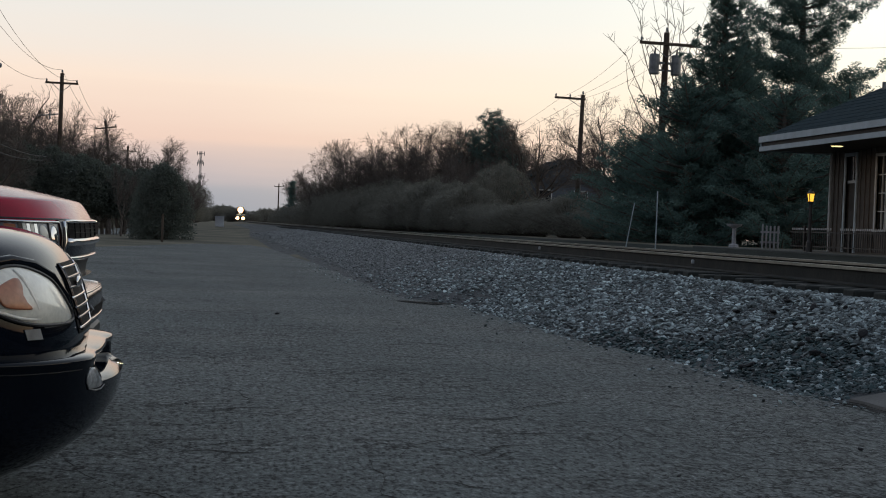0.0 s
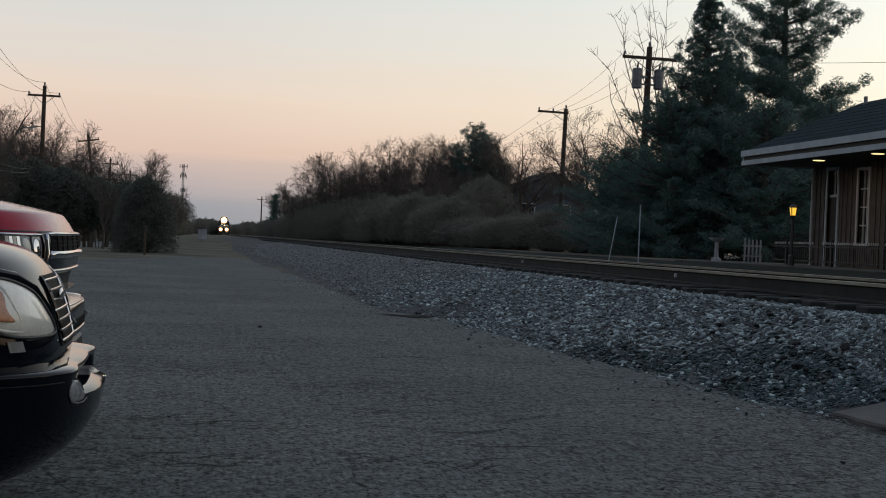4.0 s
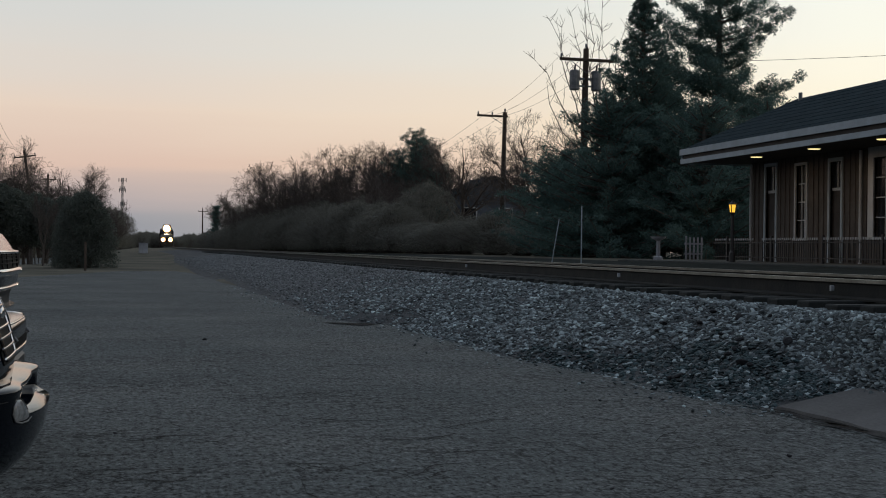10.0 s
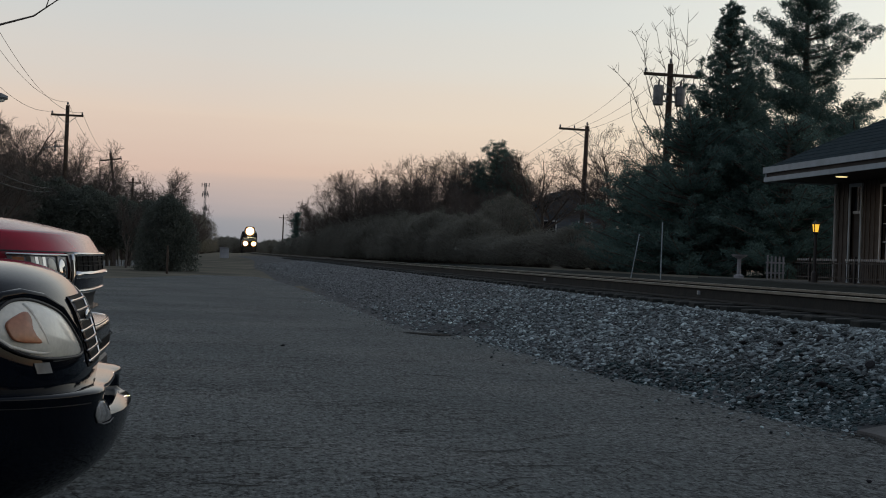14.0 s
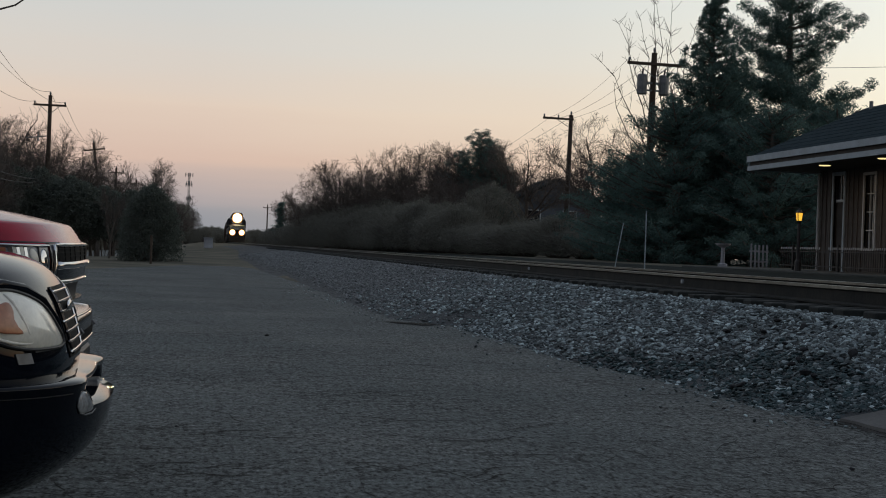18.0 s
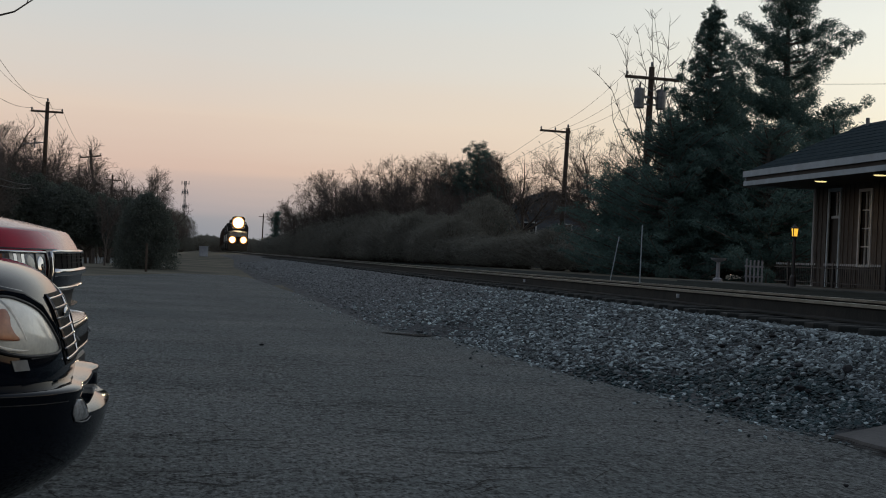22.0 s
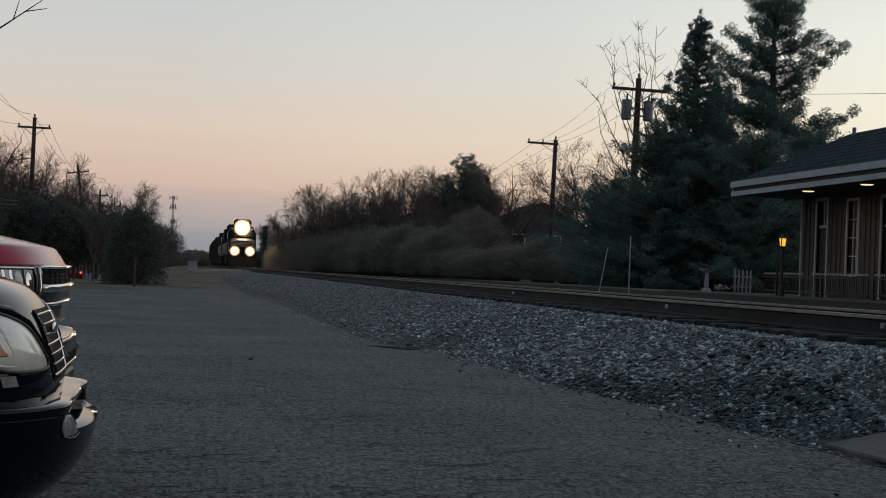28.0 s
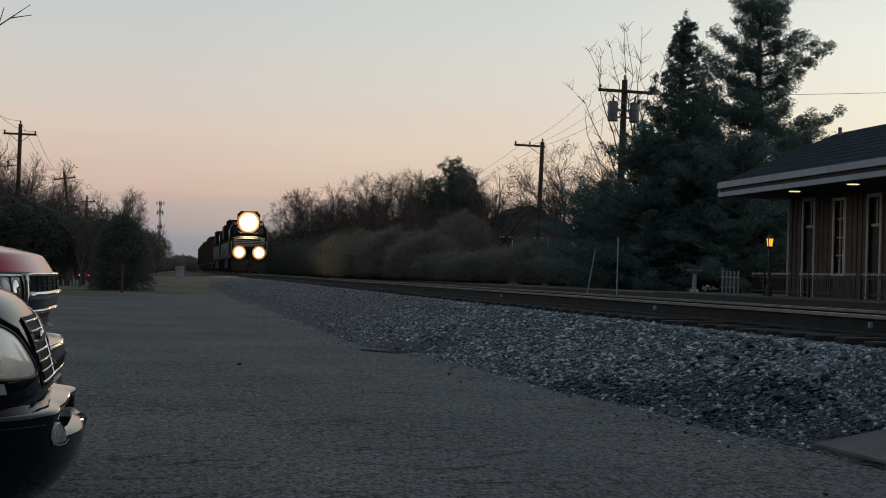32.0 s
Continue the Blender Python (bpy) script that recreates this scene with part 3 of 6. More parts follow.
# ---- vegetation ----
def grow(seed, height, fork=0.28, spread=0.8, limbs=6, r0=0.2, up=0.14, width=1.0, dense=1.0, gens=4, thin=0.0068):
    """A leafless tree: limbs that run on to the crown's edge, each with side branches and twigs."""
    r = random.Random(seed)
    raw = []
    base = height * fork
    mid_z, rad_z, rad_x = (base + height) / 2, (height - base) / 2 * 1.02, height * 0.40 * width
    steps, reach = (0, 8, 5, 3, 2), (0, 0.62, 0.27, 0.115, 0.055)

    def branch(p, d, length, rad, gen):
        n = steps[gen]
        pts, rads = [p], [rad]
        for i in range(n):
            d = (d + Vector((r.uniform(-1, 1), r.uniform(-1, 1), r.uniform(-0.7, 0.7) + up * (2 if gen == 1 else 1))) * (0.2 if gen == 1 else 0.3)).normalized()
            p = p + d * (length / n)
            pts.append(p)
            rads.append(max(thin, rad * (1 - 0.78 * (i + 1) / n)))
            out = (p.x * p.x + p.y * p.y) / rad_x ** 2 + (p.z - mid_z) ** 2 / rad_z ** 2 > 1
            if gen < gens and (i > 0 or gen > 1):
                for _ in range(2 if r.random() < (0.25, 0.45, 0.55, 0.6)[gen] * dense else 1):
                    a = r.uniform(0, 6.283)
                    u = d.cross(Vector((math.cos(a), math.sin(a), 0.2))).normalized()
                    t = r.uniform(0.45, 1.1)
                    branch(p, (d + u * t).normalized(), height * reach[gen + 1] * r.uniform(0.55, 1.2) * (1 - 0.35 * i / n), max(thin * 1.15, rads[-1] * r.uniform(0.45, 0.75)), gen + 1)
            if out:
                break
        raw.append((gen, pts, rads))

    trunk = [Vector((0, 0, -0.2)), Vector((r.uniform(-0.1, 0.1), r.uniform(-0.1, 0.1), base * 0.6)), Vector((r.uniform(-0.15, 0.15), 0, base))]
    raw.append((0, trunk, [r0, r0 * 0.85, r0 * 0.72]))
    for k in range(limbs):
        a = 6.283 * (k + r.uniform(-0.3, 0.3)) / max(1, limbs - 1)
        t = spread * r.uniform(0.6, 1.5) if k else 0.12
        branch(trunk[-1].lerp(trunk[1], r.uniform(0, 0.6) if k else 0), Vector((math.cos(a) * t, math.sin(a) * t, 1)).normalized(), height * reach[1] * r.uniform(0.85, 1.15), r0 * r.uniform(0.4, 0.62), 1)
    top = max(p.z for _, pts, _ in raw for p in pts)
    wood, twigs = Shape(), Shape()
    for gen, pts, rads in raw:
        kz = (height - base) / (top - base)
        q = [Vector((p.x, p.y, p.z if p.z < base else base + (p.z - base) * kz)) for p in pts]
        (wood if gen < 2 else twigs).tube(q, rads, 7 if gen == 0 else (5 if gen < 2 else 3), False)
    return wood, twigs


def bare_tree(name, seed, height, label, group="", **kw):
    wood, twigs = grow(seed, height, **kw)
    ob = thing(name, pose(0, 0, 0), label, "tree", group)
    part("trunk", wood, BARK, ob)
    part("crown", twigs, TWIG, ob)
    return ob


def blades(s, r, c, rad, n, size, flat=1.0, wide=0.28):
    """n little leaf blades in a clump round c."""
    for _ in range(n):
        a, b, q = r.uniform(0, 6.283), r.uniform(-1, 1), r.random() ** 0.4
        w = math.sqrt(1 - b * b)
        p = Vector((c[0] + rad * q * w * math.cos(a), c[1] + rad * q * w * math.sin(a), c[2] + rad * q * b * flat))
        d = Vector((r.uniform(-1, 1), r.uniform(-1, 1), r.uniform(-0.6, 1))).normalized() * size * r.uniform(0.6, 1.3)
        e = d.cross(Vector((r.uniform(-1, 1), r.uniform(-1, 1), r.uniform(-1, 1)))).normalized() * size * wide
        s.add([p - d * 0.5, p + e, p + d * 0.5, p - e], [(0, 1, 2, 3)])


def shrub(name, seed, w, h, mat, n, size, label, category="shrub", group="", twiggy=60, wide=0.28, per=9, lift=0.0):
    """A shrub of stems and many small leaves or twig ends, uneven in outline."""
    r = random.Random(seed)
    ob = thing(name, pose(0, 0, 0), label, category, group)
    stems, leaf = Shape(), Shape()
    for _ in range(twiggy):
        a, q = r.uniform(0, 6.283), r.random() ** 0.6
        top = Vector((w * 0.5 * q * math.cos(a), w * 0.5 * q * math.sin(a), h * (1 - 0.45 * q * q) * r.uniform(0.75, 1.08)))
        mid = Vector((top.x * 0.45, top.y * 0.45, top.z * 0.5))
        stems.tube([(top.x * 0.15, top.y * 0.15, -0.1), mid, top], [0.03, 0.018, 0.008], 3, False)
    for _ in range(n):
        a, q = r.uniform(0, 6.283), r.random() ** 0.45
        k = 1 + 0.18 * noise.noise(Vector((math.cos(a) * 1.5 + seed, math.sin(a) * 1.5, q * 2)))
        z = lift + (h - lift) * (r.random() ** 0.75) * k
        zz = max(0, 2 * z / h - 1) if lift else z / h
        rr = w * 0.5 * q * k * math.sqrt(max(0.02, 1 - min(1, zz) ** 2.2))
        blades(leaf, r, (rr * math.cos(a), rr * math.sin(a), z), 0.22 + 0.02 * h, per, size, 1.0, wide)
    part("stem", stems, BARK, ob)
    part("foliage", leaf, mat, ob)
    return ob


def pine(seed, height, width, label, bare=0.08, tufts=7, shape=1.0, irregular=0.3, lean=0.5, clump=0.31, leaves=36):
    """A pine: tapered trunk, whorls of limbs, clumps of needles on each limb."""
    r = random.Random(seed)
    ob = thing("pine_tree", pose(0, 0, 0), label, "tree", "pines beside the depot")
    wood, leaf = Shape(), Shape()
    wood.tube([(0, 0, -0.2), (0.1, 0, height * 0.4), (0.0, 0.1, height * 0.75), (0.05, 0, height)], [0.34, 0.25, 0.13, 0.03], 10)
    z = height * bare
    while z < height * 0.985:
        u = z / height
        reach = width * 0.5 * ((1 - u) ** shape) * 1.08 + 0.22
        for k in range(r.randint(6, 8)):
            a = r.uniform(0, 6.283)
            l = reach * r.uniform(1 - irregular * 1.6, 1 + irregular * 0.6)
            rise = r.uniform(-0.05, 0.22) + lean * (u if lean < 0.8 else 1)
            tip = Vector((l * math.cos(a), l * math.sin(a), l * rise))
            b = Vector((0, 0, z + r.uniform(-0.15, 0.15)))
            mid = b + tip * 0.5 + Vector((0, 0, -0.08 * l))
            wood.tube([b, mid, b + tip], [0.05 + 0.01 * l, 0.035, 0.012], 4, False)
            m = max(2, int(l * tufts / 2))
            for i in range(m):
                f = (i + r.uniform(0.2, 1.0)) / m
                f = 0.18 + 0.86 * f
                p = b.lerp(mid, f * 2) if f < 0.5 else mid.lerp(b + tip, f * 2 - 1)
                p = p + Vector((r.uniform(-1, 1), r.uniform(-1, 1), r.uniform(-0.2, 0.5))) * 0.16 * (1 + l * 0.25)
                blades(leaf, r, p, clump * r.uniform(0.75, 1.2), leaves, 0.18, 0.55, 0.10)
        z += rnd(0.26, 0.40) if height > 8 else rnd(0.2, 0.3)
    for i in range(7):
        blades(leaf, r, (0.04, 0, height + 0.1 - 0.22 * i), 0.16 + 0.05 * i, leaves + 10, 0.18, 1.2, 0.10)
    part("trunk", wood, BARK, ob)
    part("crown", leaf, NEEDLE, ob, "dark blue-green needles")
    return ob


def plumed_pine(seed, height, width, label, bare=0.1, shape=0.6, irregular=0.5, gap=0.75, limbs=6, tuft=0.42, per=44, wave=0.25, fine=0.0):
    """A soft pine: whorls of limbs that fork into plumes, each plume a round tuft of long needles turned upwards."""
    r = random.Random(seed)
    ob = thing("pine_tree", pose(0, 0, 0), label, "tree", "pines beside the depot")
    wood, leaf = Shape(), Shape()
    wood.tube([(0, 0, -0.2), (0.1, 0, height * 0.4), (0.0, 0.1, height * 0.75), (0.05, 0, height * 0.97)], [0.30, 0.22, 0.11, 0.02], 10)
    z = height * bare
    while z < height * 0.97:
        u = z / height
        reach = width * 0.5 * (1 - u) ** shape * (1 - wave * 0.5 + wave * math.sin(z * 2.1 + seed)) + 0.12
        for k in range(limbs):
            a = 6.283 * (k + r.uniform(-0.4, 0.4)) / limbs + z * 2.4
            lobe = 1 + irregular * noise.noise(Vector((math.cos(a) * 1.6 + seed, math.sin(a) * 1.6, z * 0.55))) * 1.5
            l = max(0.25, reach * lobe * r.uniform(0.8, 1.1))
            base = Vector((0.03, 0, z + r.uniform(-0.2, 0.2)))
            d = Vector((math.cos(a), math.sin(a), r.uniform(-0.02, 0.16) + 0.35 * u))
            bend = [base + d * (l * f) + Vector((0, 0, -0.05 * l * math.sin(3.14 * f) + 0.12 * l * f * f)) for f in (0, 0.25, 0.5, 0.75, 1.0)]
            wood.tube(bend, [0.04 + 0.008 * l, 0.03, 0.022, 0.014, 0.008], 4, False)
            m = max(2, int(l * 2.6))
            for i in range(m):
                f = 0.22 + 0.78 * (i + r.uniform(0.2, 0.9)) / m
                j = min(3, int(f * 4))
                q = bend[j].lerp(bend[j + 1], f * 4 - j)
                wide = (0.30 * l * (1.15 - f) + 0.10) * (1 - fine * 0.5 * u)
                for side in (-1, 0, 1):
                    c = q + Vector((-math.sin(a), math.cos(a), 0)) * (side * wide * r.uniform(0.5, 1.1)) + Vector((0, 0, r.uniform(-0.08, 0.22)))
                    blades(leaf, r, c, tuft * r.uniform(0.6, 1.1) * (1 - fine * u), int(1.5 * per * (1 - fine * u)), 0.185, 0.75, 0.09)
        z += gap * r.uniform(0.75, 1.2)
    for i in range(8):
        blades(leaf, r, (0.05, 0, height + 0.05 - 0.2 * i), 0.10 + 0.05 * i, per, 0.15, 1.3, 0.07)
    part("trunk", wood, BARK, ob)
    part("crown", leaf, NEEDLE, ob, "dark blue-green needles")
    return ob


def whip_tree(seed, height, label, lean=0.0):
    """A young bare tree of long whips that rise and arch out, with short side twigs."""
    r = random.Random(seed)
    ob = thing("bare_tree", pose(0, 0, 0), label, "tree")
    wood, twigs = Shape(), Shape()
    fork = height * 0.36
    wood.tube([(0, 0, -0.2), (0.06, 0, fork * 0.6), (0.1, 0, fork)], [0.17, 0.14, 0.11], 8)
    for k in range(11):
        t = -1 + 2 * (k + r.uniform(-0.25, 0.25)) / 10
        out, top = t * height * 0.185 + lean, height * (1.0 - 0.16 * abs(t) ** 1.5) * r.uniform(0.90, 1.02)
        z0 = fork * r.uniform(0.75, 1.1)
        pts = []
        for i in range(9):
            f = i / 8
            pts.append(Vector((0.1 + out * (f ** 0.8) + r.uniform(-0.1, 0.1), r.uniform(-0.5, 0.5) * f * 2, z0 + (top - z0) * (f ** (1.15 if abs(t) > 0.5 else 1.0)) + r.uniform(-0.08, 0.08))))
        (wood if k % 2 else twigs).tube(pts, [0.036 * (1 - f / 8) + 0.009 for f in range(9)], 5, False)
        for i in range(2, 9):
            for _ in range(3):
                d = Vector((r.uniform(-1, 1) + 0.5 * t, r.uniform(-1, 1), r.uniform(0.4, 1.3))).normalized()
                n = r.uniform(0.4, 1.5) * (1.2 - i / 12)
                e = pts[i] + d * n * 0.5
                tip = e + (d + Vector((r.uniform(-0.3, 0.3), 0, 0.4))).normalized() * n * 0.5
                twigs.tube([pts[i], e, tip], [0.013, 0.010, 0.007], 3, False)
                if r.random() < 0.6:
                    twigs.tube([e, e + Vector((r.uniform(-0.5, 0.5), r.uniform(-0.3, 0.3), r.uniform(0.1, 0.5)))], [0.011, 0.008], 3, False)
    droop = [Vector((0.0, 0, fork * 0.95)), Vector((-1.2, 0, fork * 1.12)), Vector((-2.2, 0.1, fork * 1.32)), Vector((-2.9, 0.1, fork * 1.62)), Vector((-3.05, 0.1, fork * 1.85))]
    twigs.tube(droop, [0.045, 0.034, 0.025, 0.017, 0.010], 5, False)
    for q in droop[1:]:
        twigs.tube([q, q + Vector((0.25, 0, 0.45)), q + Vector((0.3, 0, 0.9))], [0.015, 0.012, 0.009], 3, False)
    part("trunk", wood, BARK, ob)
    part("crown", twigs, TWIG, ob)
    return ob


def place(ob, x, y, s=1.0, rz=0.0, sz=None, z=None):
    """Set a thing on the ground at x, y."""
    ob.scale = (s, s, sz or s)
    ob.matrix_basis = pose(x, y, land(x, y) if z is None else z, 0, 0, rz) @ Matrix.Diagonal((s, s, sz or s, 1))
    return ob


def place_copy(ob, x, y, s=1.0, rz=0.0, sz=None, z=None):
    c = copy_thing(ob, pose(0, 0, 0))
    return place(c, x, y, s, rz, sz, z)


# pines by the depot: a dense spruce-like one, a taller open one, and fillers low down
p1 = place(plumed_pine(11, 11.35, 7.6, "dense dark green pine with a narrow top", 0.03, 0.95, 0.34, 0.38, 7, 0.40, 44, 0.05, 0.72), 20.5, 57, 1, 20)
p2 = place(plumed_pine(19, 14.0, 8.6, "tall open white pine with layered plumes", 0.10, 0.62, 0.50, 0.70, 6, 0.39, 50, 0.25), 25.1, 60, 1, 70)
place_copy(p1, 23.0, 61.5, 0.80, 150)
place_copy(p1, 27.2, 62, 0.62, 250)
p3 = place(pine(13, 6.2, 7.4, "low spreading dark evergreen", 0.02, 8, 0.6, 0.35), 18.8, 56, 1, 10)
place_copy(p3, 21.8, 53.5, 0.95, 130)
place_copy(p3, 18.7, 62, 0.72, 200)
place_copy(p3, 25.5, 56, 1.0, 260)
vine = place(whip_tree(31, 12.9, "thin bare tree of long whips behind the transformer pole", -1.1), 23.2, 70, 1, 0)

# bare trees beyond the track and behind the road side
kinds = [bare_tree("bare_tree", 101, 9.0, "leafless tree with a broad fine-twigged crown", "bare trees", spread=1.05, up=0.05, limbs=8, fork=0.24, width=1.2, dense=1.5),
         bare_tree("bare_tree", 102, 9.0, "leafless tree with a wide rounded crown", "bare trees", spread=1.2, up=0.03, fork=0.22, limbs=9, width=1.3, dense=1.5),
         bare_tree("bare_tree", 103, 9.0, "leafless tree with upright fanning limbs", "bare trees", spread=0.6, up=0.16, width=0.9, dense=1.3),
         bare_tree("bare_tree", 104, 9.0, "leafless tree with a rounded crown of twigs", "bare trees", spread=1.1, up=0.04, limbs=9, fork=0.30, width=1.1, dense=1.5)]
woods = [
    (0, 11.4, 150, 0.78), (1, 13.5, 140, 0.95), (3, 14.5, 146, 1.0), (0, 15.0, 132, 0.96), (1, 17.5, 128, 1.0), (2, 16.3, 138, 0.9), (3, 19.0, 126, 1.0), (1, 19.6, 122, 1.0),
    (0, 21.0, 118, 1.05), (3, 22.2, 124, 1.1), (3, 25.4, 112, 1.08), (1, 23.6, 120, 1.05), (1, 25.1, 90, 1.05), (0, 27.5, 124, 0.9), (0, 28.3, 92, 1.02), (1, 29.6, 98, 1.0), (0, 27.6, 84, 0.85),
    (3, 12.4, 172, 0.8), (2, 11.5, 190, 0.7), (0, 18.2, 142, 0.95), (3, 25.6, 130, 0.9), (1, 31.5, 86, 0.9),
    (1, 12.0, 160, 0.62), (0, 13.8, 148, 0.66), (3, 15.2, 130, 0.72), (1, 16.6, 118, 0.70), (0, 18.4, 110, 0.66), (3, 20.0, 108, 0.70),
    # behind the road side
    (1, -6.4, 120, 1.0), (3, -4.9, 128, 0.95), (0, -8.8, 116, 1.05), (3, -10.5, 111, 1.12), (1, -12.4, 108, 1.2), (0, -3.6, 150, 0.85), (3, -14.4, 106, 1.25),
    (1, -11.5, 80, 0.86), (0, -13.2, 84, 0.95), (2, -14.6, 76, 1.0), (3, -16.0, 92, 1.1), (1, -12.8, 104, 0.95), (0, -10.8, 118, 0.85), (3, -9.6, 128, 0.8), (2, -8.6, 134, 0.75),
    (0, -7.2, 150, 0.72), (1, -6.1, 165, 0.75), (3, -13.8, 122, 1.0), (1, -9.2, 112, 0.7), (2, -4.2, 185, 0.7), (0, -3.0, 215, 0.72), (3, -2.0, 250, 0.7), (1, -18.0, 100, 1.1), (2, -4.8, 172, 0.8), (1, -8.2, 122, 0.82), (0, -7.0, 132, 0.8), (3, -10.0, 140, 0.95), (1, -12.0, 134, 1.05), (0, -15.0, 128, 1.15), (3, -5.6, 142, 0.7), (1, -14.0, 96, 1.0), (0, -17.2, 112, 1.2), (2, -9.4, 150, 1.0)]
used = set()
for k, x, y, s in woods:
    a = rnd(0, 360)
    if k in used:
        place_copy(kinds[k], x, y, s, a, s * rnd(0.92, 1.06))
    else:
        place(kinds[k], x, y, s, a)
        used.add(k)
conifer = place(plumed_pine(14, 9.8, 5.6, "dense dark conifer among bare trees", 0.03, 0.46, 0.5, 0.42, 7, 0.34, 20, 0.2, 0.3), 22.9, 118, 1, 0)
place_copy(conifer, 24.1, 120.5, 0.95, 140)
place_copy(conifer, 23.5, 116.5, 0.84, 215)
place_copy(conifer, 22.0, 121, 0.86, 60)
fir = place(pine(15, 4.9, 1.6, "small slim fir beside the track", 0.05, 5, 0.9, 0.3), 9.75, 170, 1, 0)

# brush along the far side of the track
brush = [shrub("brush", 200 + i, 4.6, 4.2, BRUSH, 1000, 0.3, "tangled leafless brush, almost black in dusk", "brush", "brush along the track", 110, 0.04, 11, 0.3) for i in range(3)]
used = set()
for i in range(64):
    y = 182 - i * 1.95
    x = 9.6 + max(0, (182 - y)) * 0.075 + rnd(-0.4, 0.6) + (0 if y > 80 else (80 - y) * 0.09)
    k = i % 3
    hz = (0.44 + 0.30 * min(1, (185 - y) / 40)) * rnd(0.72, 1.12) * (0.62 if 62 < y < 90 else 1.0)
    if k in used:
        place_copy(brush[k], x, y, rnd(0.85, 1.15), rnd(0, 360), hz)
    else:
        place(brush[k], x, y, 0.85, 0, hz)
        used.add(k)
for i in range(23):
    y = 178 - i * 3.6
    place_copy(brush[i % 3], 13.2 + (182 - y) * 0.085 + rnd(-0.5, 1.5), y, rnd(0.9, 1.1), rnd(0, 360), rnd(0.6, 1.1))
thicket = [shrub("thicket", 240 + i, 5.2, 6.0, BRUSH, 620, 0.42, "tall open thicket of leafless saplings", "thicket", "brush along the track", 150, 0.025, 9, 0.8) for i in range(2)]
for i in range(22):
    y = 166 - i * 3.2
    x = 12.4 + (166 - y) * 0.05 + rnd(-0.6, 1.2)
    (place if i < 2 else place_copy)(thicket[i % 2], x, y, rnd(0.8, 1.05), rnd(0, 360), rnd(0.66, 0.86) * (0.7 + 0.3 * (y - 98) / 68))

# hedge and shrubs on the road side
hedge = [shrub("evergreen_shrub", 300 + i, 3.4, 3.4, HEDGE, 2900, 0.11, "big rounded dark evergreen shrub on the verge", "shrub", "shrubs on the verge", 40) for i in range(2)]
place(hedge[0], -1.98, 69.0, 0.90, 30, 0.97, 0.0)
place(hedge[1], -2.45, 71.0, 0.66, 120, 0.92, 0.0)
grove = [shrub("evergreen_tree", 320 + i, 5.0, 5.0, HEDGE, 2200, 0.2, "low dark evergreen with foliage almost to the ground", "tree", "evergreens behind the verge", 7, 0.22, 9, 1.55) for i in range(2)]
for i, (x, y, s, sz) in enumerate([(-3.9, 93, 0.75, 0.80), (-5.6, 95, 0.9, 0.84), (-7.6, 94, 1.0, 0.94), (-9.6, 95, 1.0, 1.02), (-11.6, 94, 1.0, 1.08), (-13.4, 96, 1.1, 1.12), (-15.6, 97, 1.1, 1.15)]):
    (place if i < 2 else place_copy)(grove[i % 2], x, y, s, 50 * i, sz, -0.3)
for i, (x, y, s, sz) in enumerate([(-10.6, 112, 1.0, 1.25), (-11.4, 108, 1.1, 1.3), (-12.2, 104, 1.2, 1.35), (-13.6, 106, 1.2, 1.4), (-15.2, 100, 1.3, 1.4), (-16.8, 104, 1.3, 1.45), (-18.6, 100, 1.4, 1.5), (-20.4, 104, 1.4, 1.5), (-11.6, 119, 1.1, 1.45), (-13.4, 116, 1.2, 1.5), (-16.2, 114, 1.3, 1.6)]):
    place_copy(brush[i % 3], x, y, s * 0.9, rnd(0, 360), sz)
for i in range(16):
    y = 222 + i * 5
    place_copy(brush[i % 3], -18.5 + i * 1.1 + rnd(-0.6, 0.6), y, rnd(1.3, 1.6), rnd(0, 360), rnd(1.6, 2.0))
# far end of the view
for i in range(26):
    place_copy(brush[i % 3], -7 + i * 1.45 + rnd(-0.5, 0.5), 520 + rnd(-20, 20), rnd(1.5, 1.9), rnd(0, 360), rnd(1.0, 1.45))

lampost = thing("street_lamp", pose(-8.8, 46.5, -0.45), "grey cobra-head street lamp on a wooden pole", "street lamp")
part("pole", Shape().tube([(0, 0, 0), (0, 0, 6.0)], [0.15, 0.11], 10), POLEWOOD, lampost)
part("bracket_arm", Shape().tube([(0, 0, 5.5), (0.8, 0, 5.9), (1.9, 0, 5.98)], 0.03, 6), METAL, lampost)
hd = part("lamp_head", Shape().tube([(1.8, 0, 5.98), (2.0, 0, 5.98), (2.3, 0, 5.96), (2.5, 0, 5.94)], [0.05, 0.11, 0.13, 0.06], 10), METAL, lampost)
part("lamp_lens", Shape().ball((2.3, 0, 5.87), (0.13, 0.09, 0.07), 12, 8), LENS, hd)
near = thing("bare_tree", pose(-6.6, 14.4, 0), "bare tree reaching a thin forked twig over the lot", "tree")
part("trunk", Shape().tube([(0, 0, -0.1), (0.05, 0, 1.6), (0.0, 0.05, 3.2), (-0.2, 0, 5.2)], [0.14, 0.12, 0.09, 0.03], 8), BARK, near)
part("branch", Shape().tube([(0.02, 0.03, 2.5), (1.6, 0.05, 2.7), (3.4, 0.05, 2.95), (4.45, 0.05, 3.12), (4.84, 0.05, 3.25), (5.06, 0.05, 3.42), (5.24, 0.05, 3.56)], [0.035, 0.025, 0.016, 0.012, 0.009, 0.006, 0.003], 5).tube([(5.06, 0.05, 3.42), (5.26, 0.04, 3.46)], [0.006, 0.003], 4).tube([(4.95, 0.05, 3.33), (5.0, 0.05, 3.52)], [0.006, 0.003], 4), BARK, near)
